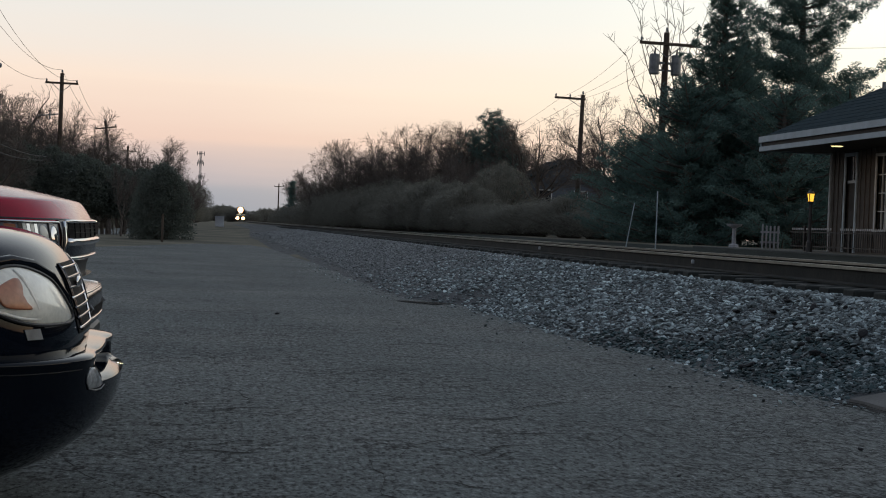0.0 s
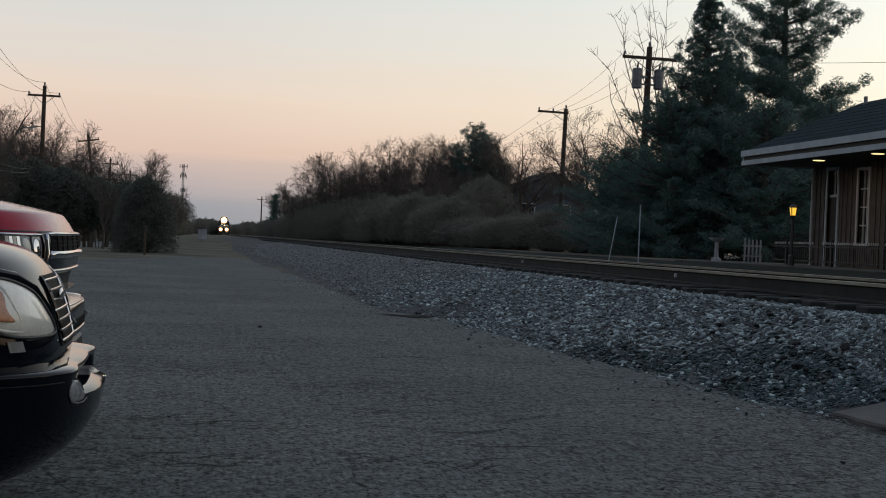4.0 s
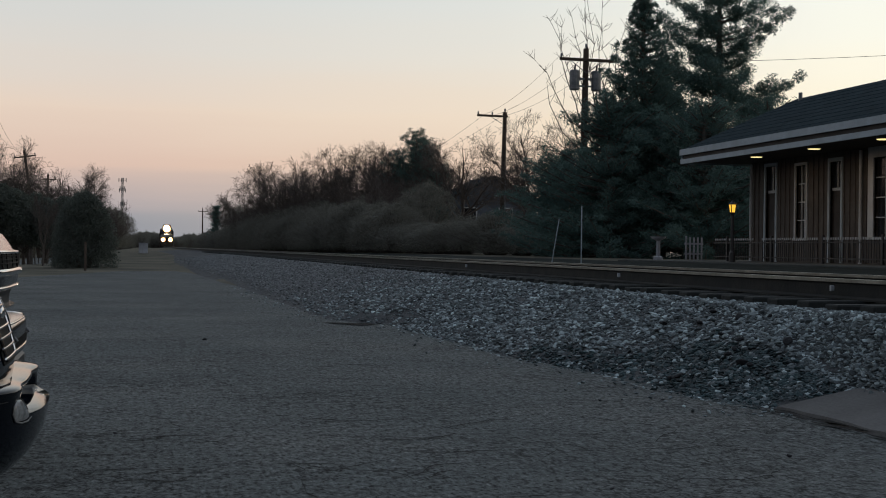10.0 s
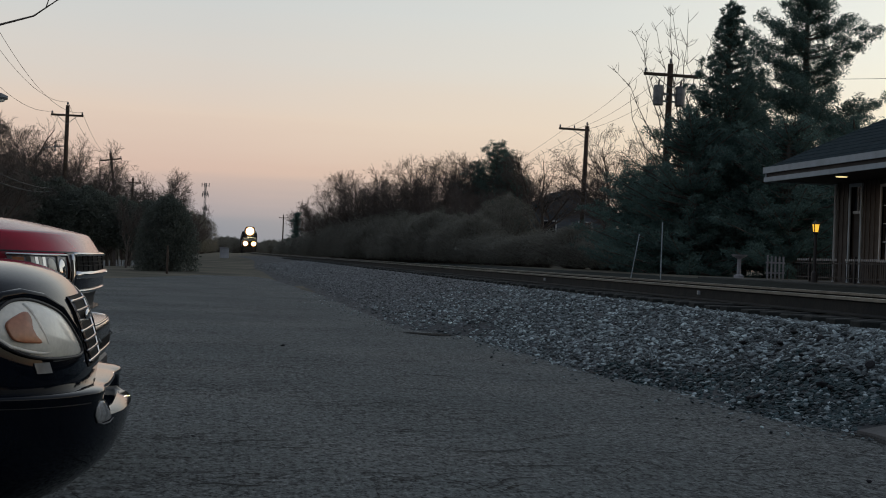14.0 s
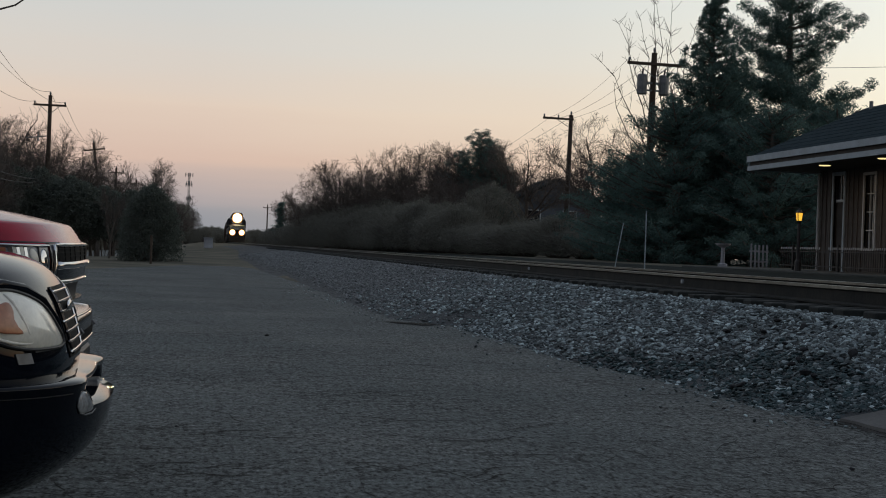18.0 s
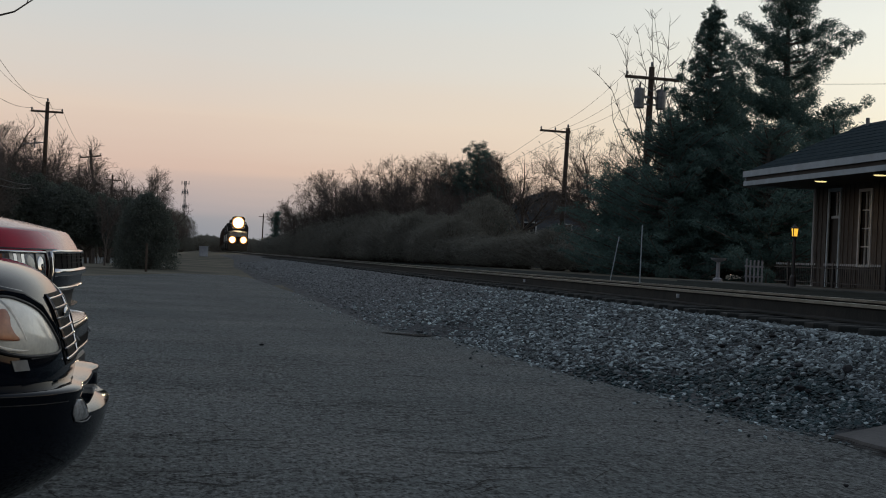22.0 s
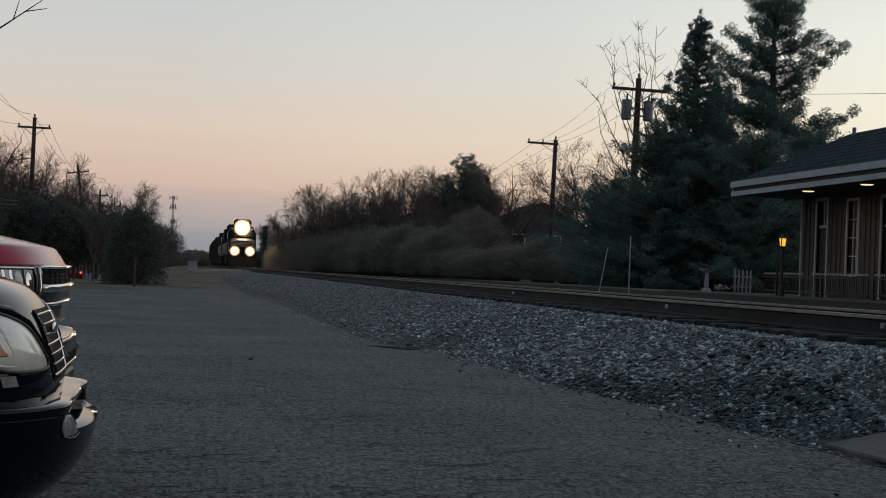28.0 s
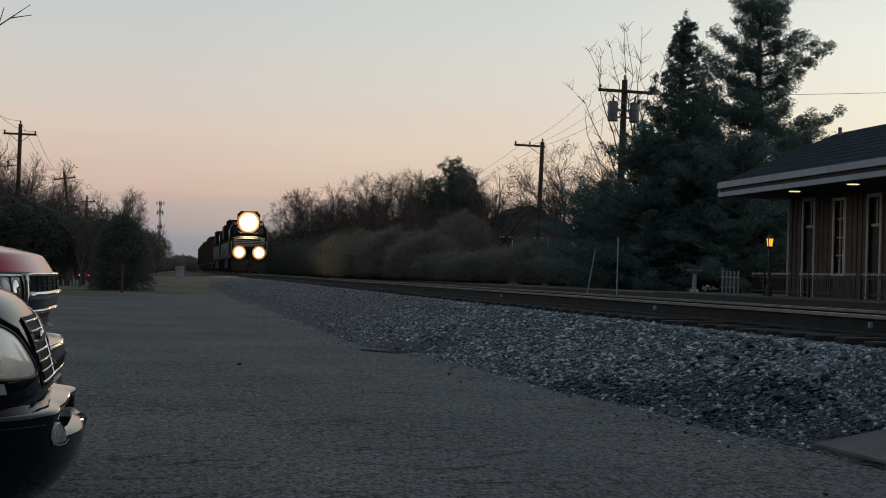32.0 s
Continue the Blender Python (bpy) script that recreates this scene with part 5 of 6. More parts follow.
def black_car():
    ob = thing("black_car", pose(-0.32, 5.45, 0), "glossy black car with round-shouldered hood parked nose to the track", "car")

    def mouth(d, z):
        """The air intake between the bumper's ledge and its lower lip; the ledge stands back over the middle."""
        side = max(0.0, min(1.0, (23 - d) / 3))
        back = max(0.0, min(1.0, (34 - d) / 24))
        back = back * back * (3 - 2 * back)
        lip = max(0.0, min(1.0, (z - 0.522) / 0.010))
        return 0.070 * back * lip + 0.060 * side * lip * max(0.0, min(1.0, (0.592 - z) / 0.012))

    rows = [(0.17, -0.35, 0.45, 0.77), (0.20, -0.27, 0.45, 0.80), (0.26, -0.135, 0.5, 0.825), (0.32, -0.055, 0.55, 0.845), (0.37, -0.01, 0.58, 0.858), (0.43, 0.022, 0.6, 0.868), (0.49, 0.036, 0.62, 0.876), (0.515, 0.038, 0.62, 0.879),
            (0.522, 0.039, 0.62, 0.88), (0.527, 0.039, 0.62, 0.88), (0.533, 0.040, 0.62, 0.881), (0.55, 0.040, 0.62, 0.884), (0.570, 0.040, 0.62, 0.887), (0.580, 0.040, 0.62, 0.889), (0.587, 0.041, 0.62, 0.891), (0.593, 0.043, 0.62, 0.894),
            (0.601, 0.046, 0.62, 0.898), (0.608, 0.044, 0.62, 0.897), (0.613, 0.036, 0.62, 0.893), (0.617, 0.016, 0.61, 0.884), (0.621, -0.02, 0.59, 0.866), (0.626, -0.06, 0.56, 0.84), (0.634, -0.13, 0.52, 0.80)]
    low, plain = Skin(rows, 2.5, -4.2, mouth), Skin(rows, 2.5, -4.2)
    part("bumper", low.shell(), BLACKPAINT, ob, smooth=True)
    up = Skin([(0.60, -0.095, 0.5, 0.80), (0.664, -0.09, 0.54, 0.82), (0.76, -0.115, 0.56, 0.845), (0.85, -0.145, 0.58, 0.85), (0.91, -0.175, 0.58, 0.848), (0.93, -0.19, 0.60, 0.845), (0.952, -0.21, 0.60, 0.838), (0.97, -0.235, 0.62, 0.825),
               (0.985, -0.26, 0.64, 0.80), (1.0, -0.295, 0.66, 0.76), (1.014, -0.345, 0.68, 0.70), (1.024, -0.42, 0.7, 0.6), (1.032, -0.6, 0.7, 0.45)], 2.9, -4.1)
    part("hood", up.shell(), BLACKPAINT, ob, smooth=True)
    st = [(-1.45, 0.72, 0.95, 1.06), (-2.1, 0.66, 0.95, 1.5), (-2.6, 0.64, 0.95, 1.58), (-3.5, 0.64, 0.95, 1.55), (-4.15, 0.70, 0.95, 1.12)]
    part("cabin_glass", Shape().loft([ring(*s) for s in st], True, True), CARGLASS, ob, smooth=True)
    for x in (-0.95, -3.55):
        for y in (-0.8, 0.8):
            wheel(ob, x, y, 0.33)
    lamp_edge = [(15.5, 0.722), (17.5, 0.79), (23.5, 0.855), (32, 0.89), (41, 0.906), (50, 0.896), (58.5, 0.85), (62, 0.81), (59.5, 0.775), (53, 0.742), (44, 0.722), (31, 0.715)]
    for s in (1, -1):
        line = [(s * d, z) for d, z in lamp_edge]
        hl = part("headlight", up.pad(line, 0.006, 0.028), LENS, ob, "hazed pointed oval headlight lens", True)
        rim_line = up.outline(line, 0.008)
        part("headlight_rim", Shape().tube(rim_line + rim_line[:1], 0.006, 6, False), PLASTIC, hl)
        part("amber_marker", up.pad([(s * d, z) for d, z in ((54.5, 0.836), (49, 0.860), (44.5, 0.868), (43.8, 0.83), (42.5, 0.775), (48, 0.772), (54, 0.78), (55.5, 0.81))], 0.029, 0.006, 0.02), AMBER, hl, "amber turn marker", True)
        part("lens_rib", Shape().tube([up.at(s * d, z, o) for d, z, o in ((43.5, 0.893, 0.012), (42.2, 0.87, 0.023), (41.5, 0.82, 0.029), (40.3, 0.775, 0.025), (38.5, 0.74, 0.014))], [0.005, 0.008, 0.009, 0.008, 0.005], 6), LENSRIB, hl, "pale moulded rib in the lens", True)
        part("lens_rib", Shape().tube([up.at(s * d, z, o) for d, z, o in ((60, 0.79, 0.008), (56, 0.762, 0.011), (49, 0.744, 0.013), (43, 0.737, 0.013), (39, 0.738, 0.012))], 0.006, 6), LENSRIB, hl, "", True)
        part("fender_lip", Shape().tube([up.at(s * d, z, 0.006) for d, z in ((14, 0.735), (15.5, 0.80), (21.5, 0.872), (31, 0.910), (41, 0.925), (51, 0.915), (61, 0.868), (65.5, 0.815))], [0.006, 0.012, 0.015, 0.016, 0.016, 0.015, 0.012, 0.006], 8), BLACKPAINT, ob, smooth=True)
        part("fog_lamp_socket", plain.pad([(s * d, z) for d, z in ((20.5, 0.512), (23.5, 0.556), (28, 0.582), (32.5, 0.570), (33.5, 0.532), (31.5, 0.502), (25, 0.496))], -0.012 if s > 0 else -0.10, 0.002, 0.02), GRILLEBLACK, ob, "dark lamp socket", True)
        fg = part("fog_lamp", plain.pad([(s * d, z) for d, z in ((22.5, 0.512), (25.5, 0.548), (28.5, 0.574), (31.6, 0.565), (32.8, 0.537), (31.4, 0.508), (26.5, 0.502))], 0.0 if s > 0 else -0.07, 0.008, 0.03), FOGGLASS, ob, "small teardrop fog lamp", True)
        part("fog_lamp_rim", Shape().tube([plain.at(s * d, z, 0.003) for d, z in ((33.0, 0.56), (33.4, 0.53), (31.8, 0.506), (28, 0.497), (24, 0.498), (21.5, 0.509))], [0.0015, 0.0025, 0.003, 0.003, 0.0025, 0.0015], 6), METAL, fg, "thin bright lower rim", True)
        part("side_marker", up.patch(s * 39.5, s * 47.5, 0.672, 0.706, 0.004, 0.008), METAL, ob, "small pale parking lamp under the headlight")
        part("headlight_shelf", up.bar(s * 18, s * 37, 0.711, 0.003, 0.004, 0.708), METAL, ob)
        part("bumper_seam", plain.patch(s * 36, s * 90, 0.574, 0.577, 0.003, 0.008), PLASTIC, ob)
        # near edge darkened, far edge bright, as their reflections look from the camera
        for k in range(2):
            part("grille_surround", up.bar(s * (10 - k * 2), s * (7 - k), 0.902 - k * 0.02, 0.0045, 0.006, 0.675), CHROME if s < 0 else DARKCHROME, ob, "chrome grille edge", True)
    part("intake", low.patch(-18, 18, 0.536, 0.578, 0.004, 0.01, 20, 4), GRILLEBLACK, ob, "dark air intake under the bumper ledge")
    g = part("grille", up.patch(-10, 10, 0.665, 0.905, 0.003, 0.02, 14, 8), GRILLEBLACK, ob)
    # every third bar left bright: glints put into the material
    for k in range(7):
        z = 0.685 + k * 0.034
        part("grille_slat", up.bar(-9.5, 9.5, z, 0.006, 0.007, None, 14), CHROME if k in (0, 3, 6) else DARKCHROME, g, "chrome grille bar", True)
    badge = part("badge", Shape().ball((0, 0, 0), (0.010, 0.075, 0.020), 14, 8), CHROME, ob, "small chrome winged emblem", True)
    badge.location = Vector(up.at(0, 0.835, 0.016))
    return ob


def red_pickup():
    ob = thing("red_pickup", pose(-0.575, 7.75, 0), "dark red pickup truck with chrome grille and bumper", "pickup truck")
    up = Skin([(0.55, -0.10, 0.32, 0.96), (0.74, -0.055, 0.32, 0.97), (0.84, -0.045, 0.33, 0.97), (0.86, -0.022, 0.34, 0.97), (0.95, -0.012, 0.34, 0.97), (1.035, -0.02, 0.36, 0.967), (1.05, -0.026, 0.38, 0.962), (1.09, -0.05, 0.39, 0.95), (1.128, -0.078, 0.40, 0.938),
               (1.138, -0.092, 0.41, 0.93), (1.145, -0.118, 0.44, 0.915), (1.155, -0.165, 0.5, 0.89), (1.17, -0.235, 0.52, 0.85), (1.188, -0.33, 0.56, 0.80), (1.204, -0.43, 0.6, 0.74), (1.216, -0.57, 0.6, 0.66), (1.226, -0.8, 0.6, 0.56), (1.235, -1.05, 0.5, 0.4)], 3.2, -5.5)
    part("hood", up.shell(), REDPAINT, ob, smooth=True)
    st = [(-1.5, 0.84, 1.1, 1.22), (-2.2, 0.78, 1.1, 1.78), (-3.3, 0.78, 1.1, 1.84), (-3.8, 0.82, 1.1, 1.25)]
    part("cab_glass", Shape().loft([ring(*s, p=6) for s in st], True, True), CARGLASS, ob, smooth=True)
    for x in (-1.05, -4.6):
        for y in (-0.85, 0.85):
            wheel(ob, x, y, 0.4)
    g = part("grille", up.patch(-40, 40, 0.86, 1.04, 0.006, 0.02, 14, 4), GRILLEBLACK, ob, "black mesh grille")
    part("grille_panel", up.patch(-39, 39, 0.868, 0.925, 0.016, 0.02, 16, 3), DARKCHROME, g, "dark chrome lower grille panel", True)
    for k in range(3):
        part("grille_mesh_wire", up.bar(-39, 39, 0.985 + k * 0.018, 0.003, 0.010), GRILLEBLACK, g)
    for k in range(9):
        part("grille_mesh_wire", up.bar(-36 + 9 * k, -36 + 9 * k, 0.96, 0.003, 0.010, 1.035, 4), GRILLEBLACK, g)
    for z0, rr in ((0.866, 0.010), (0.944, 0.019), (1.040, 0.009)):
        part("grille_bar", up.bar(-40, 40, z0, rr, 0.018, None, 16, 8), CHROME, g, "chrome grille bar", True)
    for s in (1, -1):
        part("grille_surround", up.patch(s * 39, s * 47, 0.85, 1.045, 0.022, 0.03, 5, 5), DARKCHROME, g, "chrome grille end", True)
        part("grille_surround", up.bar(s * 44, s * 43, 0.86, 0.008, 0.026, 1.04, 6, 8), CHROME, g, "", True)
        h = part("headlight", up.patch(s * 48, s * 88, 0.90, 1.040, 0.012, 0.02, 10, 4), HEADGLASS, ob, "clear wraparound headlight", True)
        part("headlight_reflector", up.lens(s * 53, s * 3.6, 0.972, 0.048, 0.013, 0.0, 0.006, 18), CHROME, h, "", True)
        part("headlight_reflector", up.lens(s * 62, s * 3.6, 0.985, 0.034, 0.013, 0.01, 0.006, 18), LENS, h, "", True)
        for k in range(5):
            part("headlight_facet", up.patch(s * (67 + 2.6 * k), s * (69.2 + 2.6 * k), 0.96 + 0.004 * k, 1.025, 0.015, 0.004, 2, 2), LENS if k % 2 else CHROME, h)
        part("headlight_divider", up.bar(s * 57.5, s * 58.5, 1.036, 0.004, 0.014, 0.905, 5), PLASTIC, h)
        part("headlight_reflector", up.bar(s * 48, s * 88, 1.034, 0.007, 0.014), CHROME, h, "", True)
        part("amber_marker", up.patch(s * 81, s * 86.5, 0.93, 1.022, 0.016, 0.004, 4, 3), AMBER, h)
        part("hood_seam", up.patch(s * 30, s * 90, 1.046, 1.052, 0.004, 0.01, 12, 1), PLASTIC, ob)
        part("tow_hook", Shape().tube([(-0.02, s * 0.42, 0.60), (0.040, s * 0.42, 0.60), (0.052, s * 0.42, 0.615), (0.040, s * 0.42, 0.63), (-0.02, s * 0.42, 0.63)], 0.008, 6), METAL, ob, "steel tow hook")
    bl = Skin([(0.50, 0.0, 0.3, 0.97), (0.53, 0.034, 0.32, 0.98), (0.572, 0.045, 0.34, 0.99), (0.66, 0.047, 0.34, 0.99), (0.69, 0.042, 0.34, 0.99), (0.698, 0.03, 0.32, 0.98), (0.703, -0.09, 0.3, 0.95)], 3.0, -0.5)
    part("bumper", bl.shell(), DARKCHROME, ob, "chrome front bumper darkened for its reflections", True)
    # upper rod stands in for the sky's reflection on the bumper ledge
    for z0, rr in ((0.697, 0.006), (0.562, 0.008)):
        part("bumper_edge", bl.bar(-88, 88, z0, rr, 0.002, None, 20), CHROME, ob, "chrome rod added for the bumper's bright edge reflection", True)
    part("bumper_strip", bl.patch(-70, 70, 0.575, 0.62, 0.004, 0.01, 16, 3), GRILLEBLACK, ob)
    # black strip laid on the body to stand for the dark gap below
    part("dark_gap_strip", up.patch(-60, 60, 0.765, 0.85, 0.004, 0.02, 16, 3), PLASTIC, ob)
    part("bumper_step", up.patch(-55, 55, 0.752, 0.764, 0.036, 0.05, 16, 1), CHROME, ob, "narrow chrome step above the bumper")
    part("lower_valance", Shape().box(-0.5, -0.85, 0.36, 0.005, 0.85, 0.51, 0.04), PLASTIC, ob)
    return ob


black_car()
red_pickup()


def passing_car():
    ob = thing("passing_car", pose(-45, 60, -0.1), "dark red car driving away with glowing tail lamps", "car")
    st = [(-0.0, 0.78, 0.35, 0.9), (0.25, 0.88, 0.25, 1.0), (1.2, 0.9, 0.22, 1.02), (3.2, 0.9, 0.22, 0.98), (4.2, 0.86, 0.25, 0.85), (4.45, 0.7, 0.35, 0.7)]
    part("body", Shape().loft([[(p[1], p[0], p[2]) for p in ring(*q)] for q in st], True, True), REDPAINT, ob, smooth=True)
    st = [(0.3, 0.74, 0.9, 1.0), (0.8, 0.68, 0.9, 1.48), (2.2, 0.66, 0.9, 1.52), (3.1, 0.74, 0.9, 1.0)]
    part("cabin_glass", Shape().loft([[(p[1], p[0], p[2]) for p in ring(*q)] for q in st], True, True), CARGLASS, ob, smooth=True)
    for sx in (-0.66, 0.66):
        part("tail_lamp", Shape().box(sx - 0.17, -0.03, 0.72, sx + 0.17, 0.1, 0.88, 0.02), TAIL, ob, "lit red tail lamp")
    for x in (0.75, 3.5):
        for y in (-0.8, 0.8):
            w = part("wheel", Shape().tube([(y - 0.1, x, 0.33), (y + 0.1, x, 0.33)], 0.33, 18), RUBBER, ob)
    return ob


away_car = passing_car()


# ---- the train ----
def truck_set(ob, yc, n=3):
    fr = part("bogie", Shape().box(-1.2, yc - 1.9, 0.35, -1.05, yc + 1.9, 0.85, 0.05).box(1.05, yc - 1.9, 0.35, 1.2, yc + 1.9, 0.85, 0.05).box(-1.1, yc - 0.3, 0.5, 1.1, yc + 0.3, 0.9), LOCOBLACK, ob)
    for k in range(n):
        yy = yc + (k - (n - 1) / 2) * (3.2 / max(1, n - 1))
        for sx in (-0.75, 0.75):
            part("wheel", Shape().tube([(sx - 0.07, yy, 0.5), (sx + 0.07, yy, 0.5)], 0.5, 18), RUST, fr)


def locomotive(lit):
    """Diesel locomotive with its nose at y = 0, running towards -y; z = 0 is the rail head."""
    ob = thing("diesel_locomotive", pose(TRACKX, 460, RAILTOP), "black diesel locomotive with white nose stripes" + (" and blazing headlights" if lit else ""), "locomotive")
    part("deck", Shape().box(-1.5, 0.3, 1.25, 1.5, 22.3, 1.6, 0.04), LOCOBLACK, ob)
    part("pilot", Shape().loft([[(-1.5, 0.3, 1.3), (1.5, 0.3, 1.3), (1.5, 0.9, 1.3), (-1.5, 0.9, 1.3)], [(-1.35, 0.0, 0.15), (1.35, 0.0, 0.15), (1.35, 0.9, 0.15), (-1.35, 0.9, 0.15)]], True, True), LOCOBLACK, ob, "black snow plough pilot")
    part("nose", Shape().loft([[(-1.45, y, 1.6), (1.45, y, 1.6), (1.45 - i, y, z), (0.8 - i, y, z + 0.16), (-0.8 + i, y, z + 0.16), (-1.45 + i, y, z)] for y, z, i in ((0.75, 2.75, 0.25), (1.2, 2.95, 0.08), (2.6, 3.05, 0.05))], True, True), LOCOBLACK, ob)
    for k in range(4):
        part("stripe", Shape().box(-1.3, 0.72, 2.28 + k * 0.14, 1.3, 0.748, 2.34 + k * 0.14), LOCOWHITE, ob, "white nose stripe")
    part("cab", Shape().loft([[(-1.55, y, 1.6), (1.55, y, 1.6), (1.55, y, 3.7), (1.15, y, 4.5), (-1.15, y, 4.5), (-1.55, y, 3.7)] for y in (2.4, 5.0)], True, True), LOCOBLACK, ob)
    for sx in (-0.72, 0.72):
        part("windshield", Shape().box(sx - 0.55, 2.36, 3.35, sx + 0.55, 2.395, 3.95), DARKGLASS, ob)
        part("side_window", Shape().box(math.copysign(1.555, sx) - 0.01, 3.1, 3.1, math.copysign(1.555, sx) + 0.01, 4.3, 3.7), DARKGLASS, ob)
    part("number_board", Shape().box(-1.2, 2.33, 4.12, -0.72, 2.39, 4.32).box(0.72, 2.33, 4.12, 1.2, 2.39, 4.32), LOCOWHITE, ob)
    # disc, glow rings and housing are oversized to the bloom the camera shows
    hb = part("headlight_housing", Shape().box(-0.97, 2.265, 3.40, 0.97, 2.42, 5.30, 0.25), LOCOBLACK, ob)
    part("headlight", Shape().ball((0, 2.25, 4.35), (0.68, 0.05, 0.68), 28, 10), HEADLIGHT if lit else DARKGLASS, hb, "blazing round headlight as wide as its bloom" if lit else "")
    part("halo_rim", Shape().tube([(0, 2.258, 4.35), (0, 2.25, 4.35)], [0.83, 0.81], 28), HALORIM if lit else LOCOBLACK, hb)
    part("halo_edge", Shape().tube([(0, 2.262, 4.35), (0, 2.257, 4.35)], [0.95, 0.93], 28), HALOEDGE if lit else LOCOBLACK, hb)
    # ditch lights widened too, with glow rings in place of bloom
    for sx in (-0.82, 0.82):
        dh = part("ditch_light_housing", Shape().box(sx - 0.55, 0.22, 1.22, sx + 0.55, 0.5, 2.3, 0.1), LOCOBLACK, ob)
        part("ditch_light", Shape().ball((sx, 0.21, 1.76), (0.34, 0.04, 0.34), 20, 8), DITCHLIGHT if lit else DARKGLASS, dh, "lit ditch light widened to its bloom" if lit else "")
        part("halo_rim", Shape().tube([(sx, 0.217, 1.76), (sx, 0.21, 1.76)], [0.46, 0.45], 24), HALORIM if lit else LOCOBLACK, dh)
        part("halo_edge", Shape().tube([(sx, 0.219, 1.76), (sx, 0.215, 1.76)], [0.57, 0.56], 24), HALOEDGE if lit else LOCOBLACK, dh)
    part("hood", Shape().loft([[(-0.95, y, 1.6), (0.95, y, 1.6), (0.95, y, 4.1), (0.7, y, 4.4), (-0.7, y, 4.4), (-0.95, y, 4.1)] for y in (5.0, 17.0)], True, True), LOCOBLACK, ob)
    part("radiator", Shape().box(-1.5, 16.9, 3.1, 1.5, 21.0, 4.5, 0.1).box(-0.95, 16.9, 1.6, 0.95, 21.6, 3.1), LOCOBLACK, ob)
    part("exhaust_stack", Shape().box(-0.35, 9, 4.4, 0.35, 10.2, 4.62, 0.03), LOCOBLACK, ob)
    part("fuel_tank", Shape().box(-1.45, 7.6, 0.3, 1.45, 14.4, 1.25, 0.15), LOCOBLACK, ob)
    for sx in (-1.48, 1.48):
        part("handrail", Shape().tube([(sx, 0.4, 2.65), (sx, 22.2, 2.65)], 0.025, 5), LOCOWHITE, ob)
        for k in range(10):
            part("stanchion", Shape().tube([(sx, 0.45 + k * 2.4, 1.6), (sx, 0.45 + k * 2.4, 2.65)], 0.022, 5), LOCOWHITE, ob)
    part("coupler", Shape().box(-0.15, -0.25, 0.75, 0.15, 0.4, 1.05, 0.04), RUST, ob)
    truck_set(ob, 4.2)
    truck_set(ob, 18.2)
    return ob


def wagon(kind):
    ob = thing("freight_car", pose(TRACKX, 480, RAILTOP), "brown covered freight car" if kind else "dark hopper car with ribbed sides", "freight car", "cars of the train")
    part("underframe", Shape().box(-1.3, 0.2, 0.9, 1.3, 15.8, 1.2, 0.03), RUST, ob)
    h = 4.3 if kind else 3.9
    part("body", Shape().box(-1.5, 0.7, 1.2, 1.5, 15.3, h, 0.05), WAGON, ob)
    part("roof", Shape().loft([[(-1.55, y, h), (1.55, y, h), (0.8, y, h + 0.18), (-0.8, y, h + 0.18)] for y in (0.6, 15.4)], True, True), RUST, ob)
    for k in range(9):
        y = 1.2 + k * 1.7
        part("side_rib", Shape().box(-1.57, y - 0.06, 1.2, -1.5, y + 0.06, h - 0.05), WAGON, ob)
    truck_set(ob, 2.4, 2)
    truck_set(ob, 13.6, 2)
    return ob


train, back = [], 0.0
for k in range(10):
    ob = locomotive(k == 0) if k < 2 else (wagon(k % 2) if k < 4 else copy_thing(train[2 + k % 2][0], pose(0, 0, 0)))
    train.append((ob, back))
    back += 22.9 if k < 2 else 16.4

# seconds and how far up the line the locomotive's nose is
NOSE = [(0, 460.5), (3, 427), (6, 392), (9, 358), (13, 315.5), (16, 284), (19, 252), (23, 210.5), (25.5, 185), (28, 161), (30, 142), (32, 123.8)]


def motions():
    for ob, off in train:
        half = 11 if off < 40 else 8
        rows = []
        for t, y in NOSE:
            y += off
            ang = math.degrees(math.atan2(track_x(y + 2 * half) - track_x(y), 2 * half))
            tilt = math.degrees(math.atan2(track_z(y + 2 * half) - track_z(y), 2 * half))
            rows.append((t, pose(track_x(y), y, track_z(y), tilt, 0, -ang)))
        walk(ob, rows)
    # seconds, x, y of the car on the road behind the verge
    drive = [(0, -45, 60), (21, -45, 60), (22.5, -40, 68), (25, -20, 98), (27.5, -9.75, 139), (28, -10.0, 147), (29, -10.35, 163.5), (30, -10.6, 180), (31, -10.9, 196), (32, -11.1, 213)]
    rows = []
    for k, (t, x, y) in enumerate(drive):
        xa, ya = drive[max(1, k - 1)][1:] if k > 1 else (-45, 60)
        xb, yb = drive[min(len(drive) - 1, k + 1)][1:] if k > 0 else (-41, 69)
        rows.append((t, pose(x, y, land(x, y) + 0.03, 0, 0, -math.degrees(math.atan2(xb - xa, yb - ya)))))
    walk(away_car, rows)

# ---- loose stone and litter ----
LITTER = [(0.86, 17.08, 0.05), (-0.07, 8.62, 0.02), (3.43, 7.23, 0.03), (2.15, 6.35, 0.018), (3.8, 10.1, 0.03)]
gr = random.Random(7)
ico = []
PHI = (1 + 5 ** 0.5) / 2
for a, b in ((1, PHI), (1, -PHI), (-1, PHI), (-1, -PHI)):
    ico += [Vector((0, a, b)).normalized(), Vector((a, b, 0)).normalized(), Vector((b, 0, a)).normalized()]
ico_faces = []
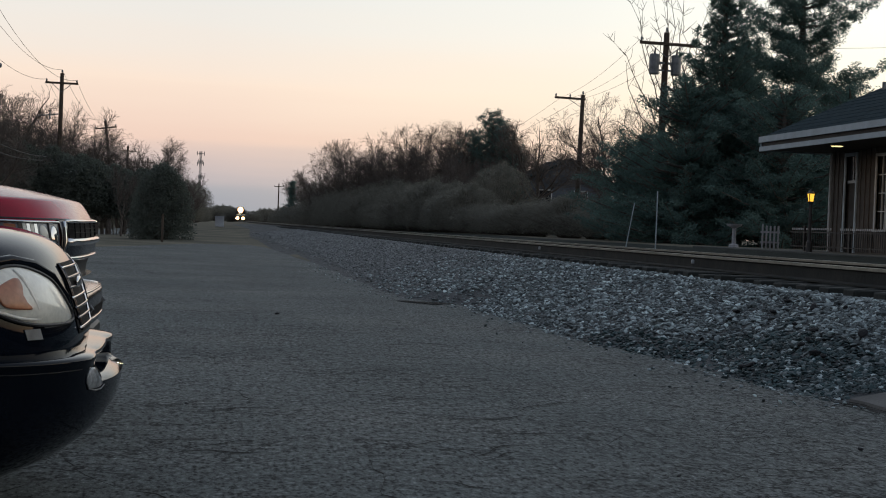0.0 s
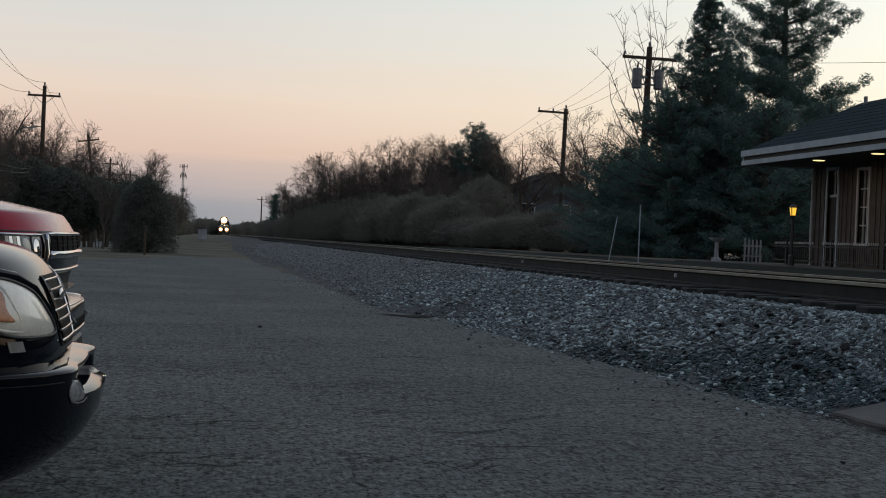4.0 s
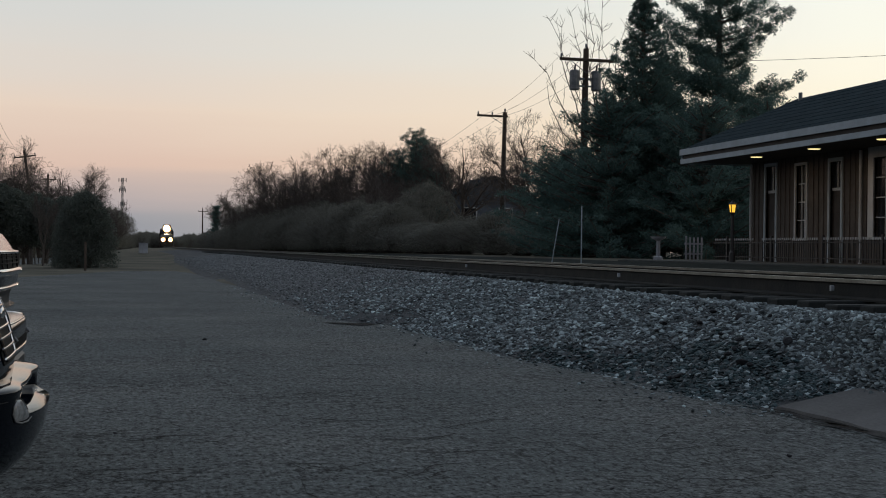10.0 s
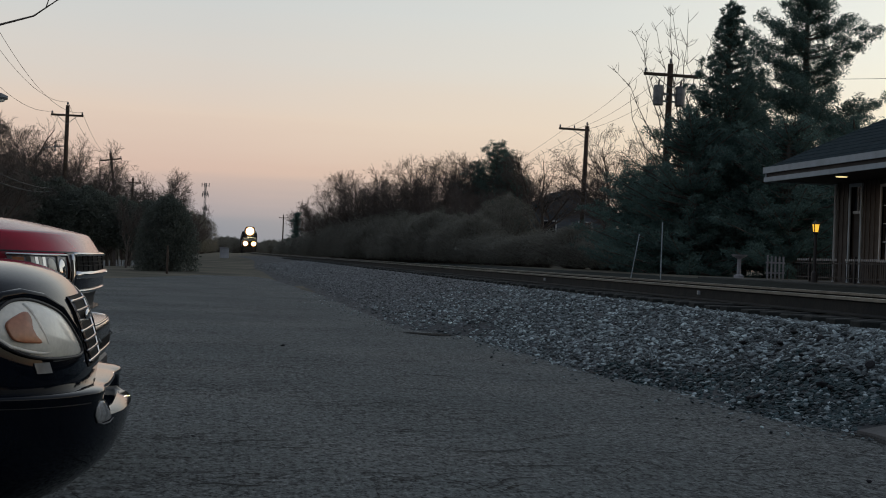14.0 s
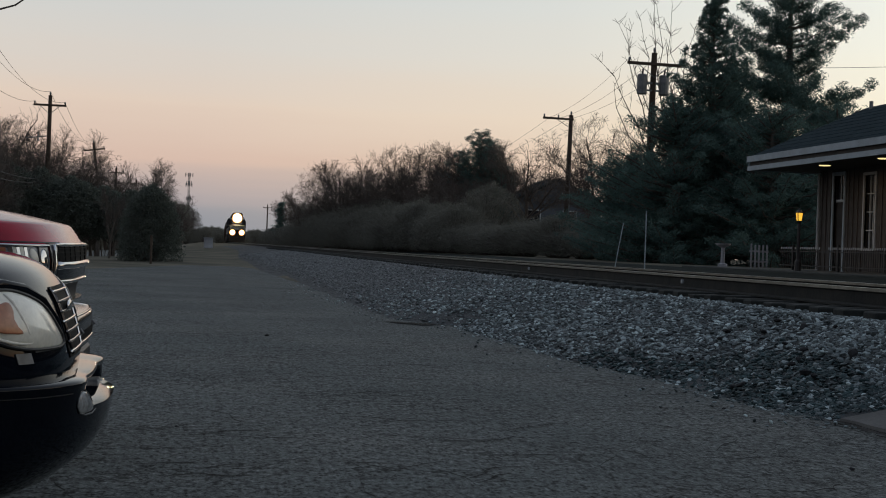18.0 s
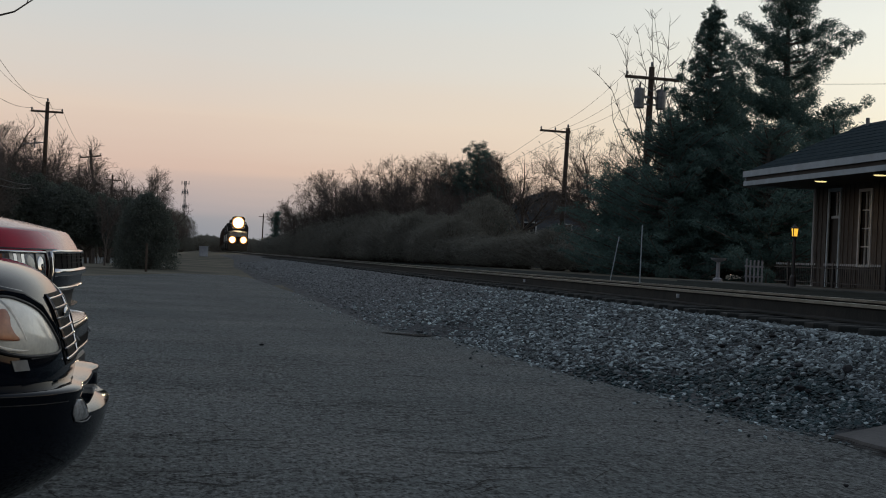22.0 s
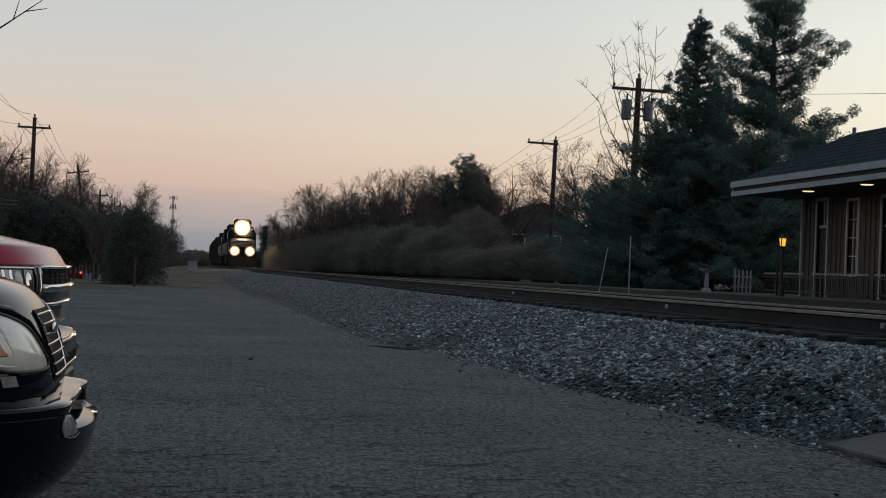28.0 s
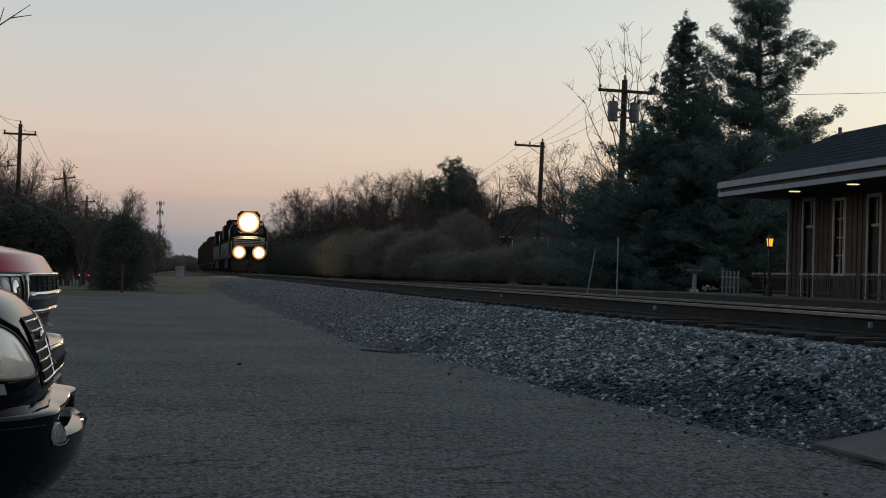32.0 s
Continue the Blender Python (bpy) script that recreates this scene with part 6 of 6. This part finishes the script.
for i in range(12):
    for j in range(i + 1, 12):
        for k in range(j + 1, 12):
            if all((ico[p] - ico[q]).length < 1.1 for p, q in ((i, j), (j, k), (i, k))):
                n = (ico[j] - ico[i]).cross(ico[k] - ico[i])
                ico_faces.append((i, j, k) if n.dot(ico[i]) > 0 else (i, k, j))


def stone(s, x, y, z, size):
    q = Euler((gr.gauss(0, 0.28), gr.gauss(0, 0.28) - 0.25, gr.uniform(0, 6.28))).to_matrix()
    sx, sy, sz = size * gr.uniform(0.7, 1.3), size * gr.uniform(0.6, 1.1), size * gr.uniform(0.30, 0.55)
    s.add([Vector((x, y, z)) + q @ Vector((p.x * sx * gr.uniform(0.8, 1.15), p.y * sy * gr.uniform(0.8, 1.15), p.z * sz * gr.uniform(0.8, 1.15))) for p in ico], ico_faces)


loose, dark, oily, duller = Shape(), Shape(), Shape(), Shape()
for _ in range(56000):
    y = 9.55 + 78 * gr.random() ** 1.9
    e = lot_edge(y)
    x = e - 0.05 + (5.75 - e) * gr.random() ** 0.9 + gr.uniform(-0.12, 0.05)
    if (y < 9.85 - 0.25 * gr.random() and x > 4.3) or (y > 24 and x < e + (y - 24) * 0.03 * gr.uniform(0.3, 1.2)):
        continue
    if y > 20.5 and x < e + 0.9 * gr.random() and gr.random() < 0.75:
        continue
    k = 1 + y / 130
    stained = y < 14.5 and x - e < 0.30 + 0.75 * max(0, noise.noise(Vector((x * 1.1, y * 0.8, 9)))) + (0.35 if y < 11.8 else 0) and gr.random() < 0.72
    stone(oily if stained else (duller if y + gr.uniform(-5, 5) > 26 else loose), x, y, land(x, y) + 0.012, (0.012 + 0.026 * gr.random() ** 1.7) * k)
for _ in range(260):
    y = 9 + 30 * gr.random() ** 1.5
    x = lot_edge(y) - abs(gr.gauss(0, 0.35))
    stone(loose, x, y, 0.008, gr.uniform(0.010, 0.024))
for _ in range(2600):
    y, x = gr.uniform(5, 9.8), gr.uniform(5.0, 5.75)
    stone(loose, x, y, land(x, y) + 0.012, 0.013 + 0.028 * gr.random() ** 1.7)
for _ in range(7000):
    y, x = gr.uniform(7.5, 11.2), gr.uniform(4.98, 5.42)
    stone(loose, x, y, land(x, y) + 0.012, 0.016 + 0.028 * gr.random() ** 1.7)
tagged(part("ballast_stones", loose, STONE), "loose grey limestone ballast on the track bank", "ballast", kind="stuff")
tagged(part("far_stones", duller, FARSTONE), "grey ballast of lower contrast farther along the track bank", "ballast", kind="stuff")
tagged(part("oily_stones", oily, OILY), "dark oil-stained ballast along the torn asphalt edge", "ballast", kind="stuff")
for _ in range(16):
    y = gr.uniform(10.2, 13)
    x = lot_edge(y) + gr.uniform(0.1, 1.2)
    stone(dark, x, y, land(x, y) + 0.04, gr.uniform(0.025, 0.055))
tagged(part("tarred_lumps", dark, DARKSTONE), "few black tarred lumps among the ballast", "ballast", kind="stuff")
bank = Shape().loft([[(x, y, land(x, y) + 0.006 + 0.02 * noise.noise(Vector((x * 6, y * 3, 0)))) for x in [bank_left(y) + (8.7 - bank_left(y)) * k / 40 for k in range(41)]] for y in [9.55 + 0.4 * i for i in range(190)] + [86 + 4 * i for i in range(22)]], False)
bank.loft([[(x, y, land(x, y) + 0.006) for x in (4.98, 5.05, 5.12, 5.2, 5.3, 5.5, 6.0, 7.0, 8.7)] for y in (2, 4, 6, 8, 9, 9.6)], False)
tagged(part("ballast_bank", bank, BED), "banked ballast bed under the track", "ballast", kind="structure")
slab = [[(x, y, 0.2 * (x - 4.4) + 0.012 + 0.004 * noise.noise(Vector((x * 3, y * 3, 0)))) for x in (4.43 + 0.05 * noise.noise(Vector((y * 3, 1, 0))), 4.6, 4.8, 5.0, 5.2, 5.45)] for y in (1.5, 4, 5, 6, 6.5, 7, 7.3, 7.6, 7.9, 8.2, 8.5, 8.8, 9.05, 9.3, 9.5)]
slab = [[(r[0][0] - 0.02, r[0][1], -0.05)] + r + [(5.46, r[0][1], 0.1)] for r in slab]
slab.append([(p[0], p[1] + 0.02, -0.05) for p in slab[-1]])
tagged(part("concrete_slab", Shape().loft(slab, False), CONCRETE), "worn concrete ramp at the edge of the lot", "slab", kind="structure")
# dark marks widened along y to show at their height from the camera
crack([(4.30, 9.75), (4.36, 9.3), (4.38, 8.9), (4.40, 8.5), (4.42, 7.6), (4.4, 6.5)], 0.13, 4)
crack([(2.76, 20.9), (3.1, 20.6), (3.4, 20.55), (3.75, 20.5)], 0.26, 1)
crack([(4.22, 9.72), (4.27, 9.2), (4.29, 8.7), (4.33, 8.0), (4.3, 7.0)], 0.09, 5)
cr = random.Random(21)
for _ in range(120):
    y = 4.2 + 10.5 * cr.random() ** 1.3
    x = cr.uniform(-0.75, 0.42) * (y * 0.52) + 0.17 * y
    x = min(x, lot_edge(y) - 0.3)
    a, n = cr.choice((0.1, 1.2, 2.4, 2.9)) + cr.uniform(-0.5, 0.5), cr.randint(2, 4)
    pts = [(x, y)]
    for k in range(n):
        a += cr.uniform(-0.7, 0.7)
        d = cr.uniform(0.10, 0.32)
        pts.append((pts[-1][0] + d * math.cos(a), pts[-1][1] + d * math.sin(a) * 1.6))
    if all(q[0] < lot_edge(q[1]) - 0.1 for q in pts):
        crack(pts, cr.uniform(0.005, 0.013), cr.randint(0, 9999))
for x, y, r in LITTER:
    bit = Shape()
    stone(bit, 0, 0, 0, r * 0.6)
    ob = tagged(part("dead_leaf", bit, DARKSTONE), "small dark dead leaf lying on the asphalt", "leaf", "litter on the lot")
    ob.location = (x, y, r * 0.2)
crack([(3.75, 14.3), (3.95, 14.0), (4.2, 13.6)], 0.16, 2)
motions()
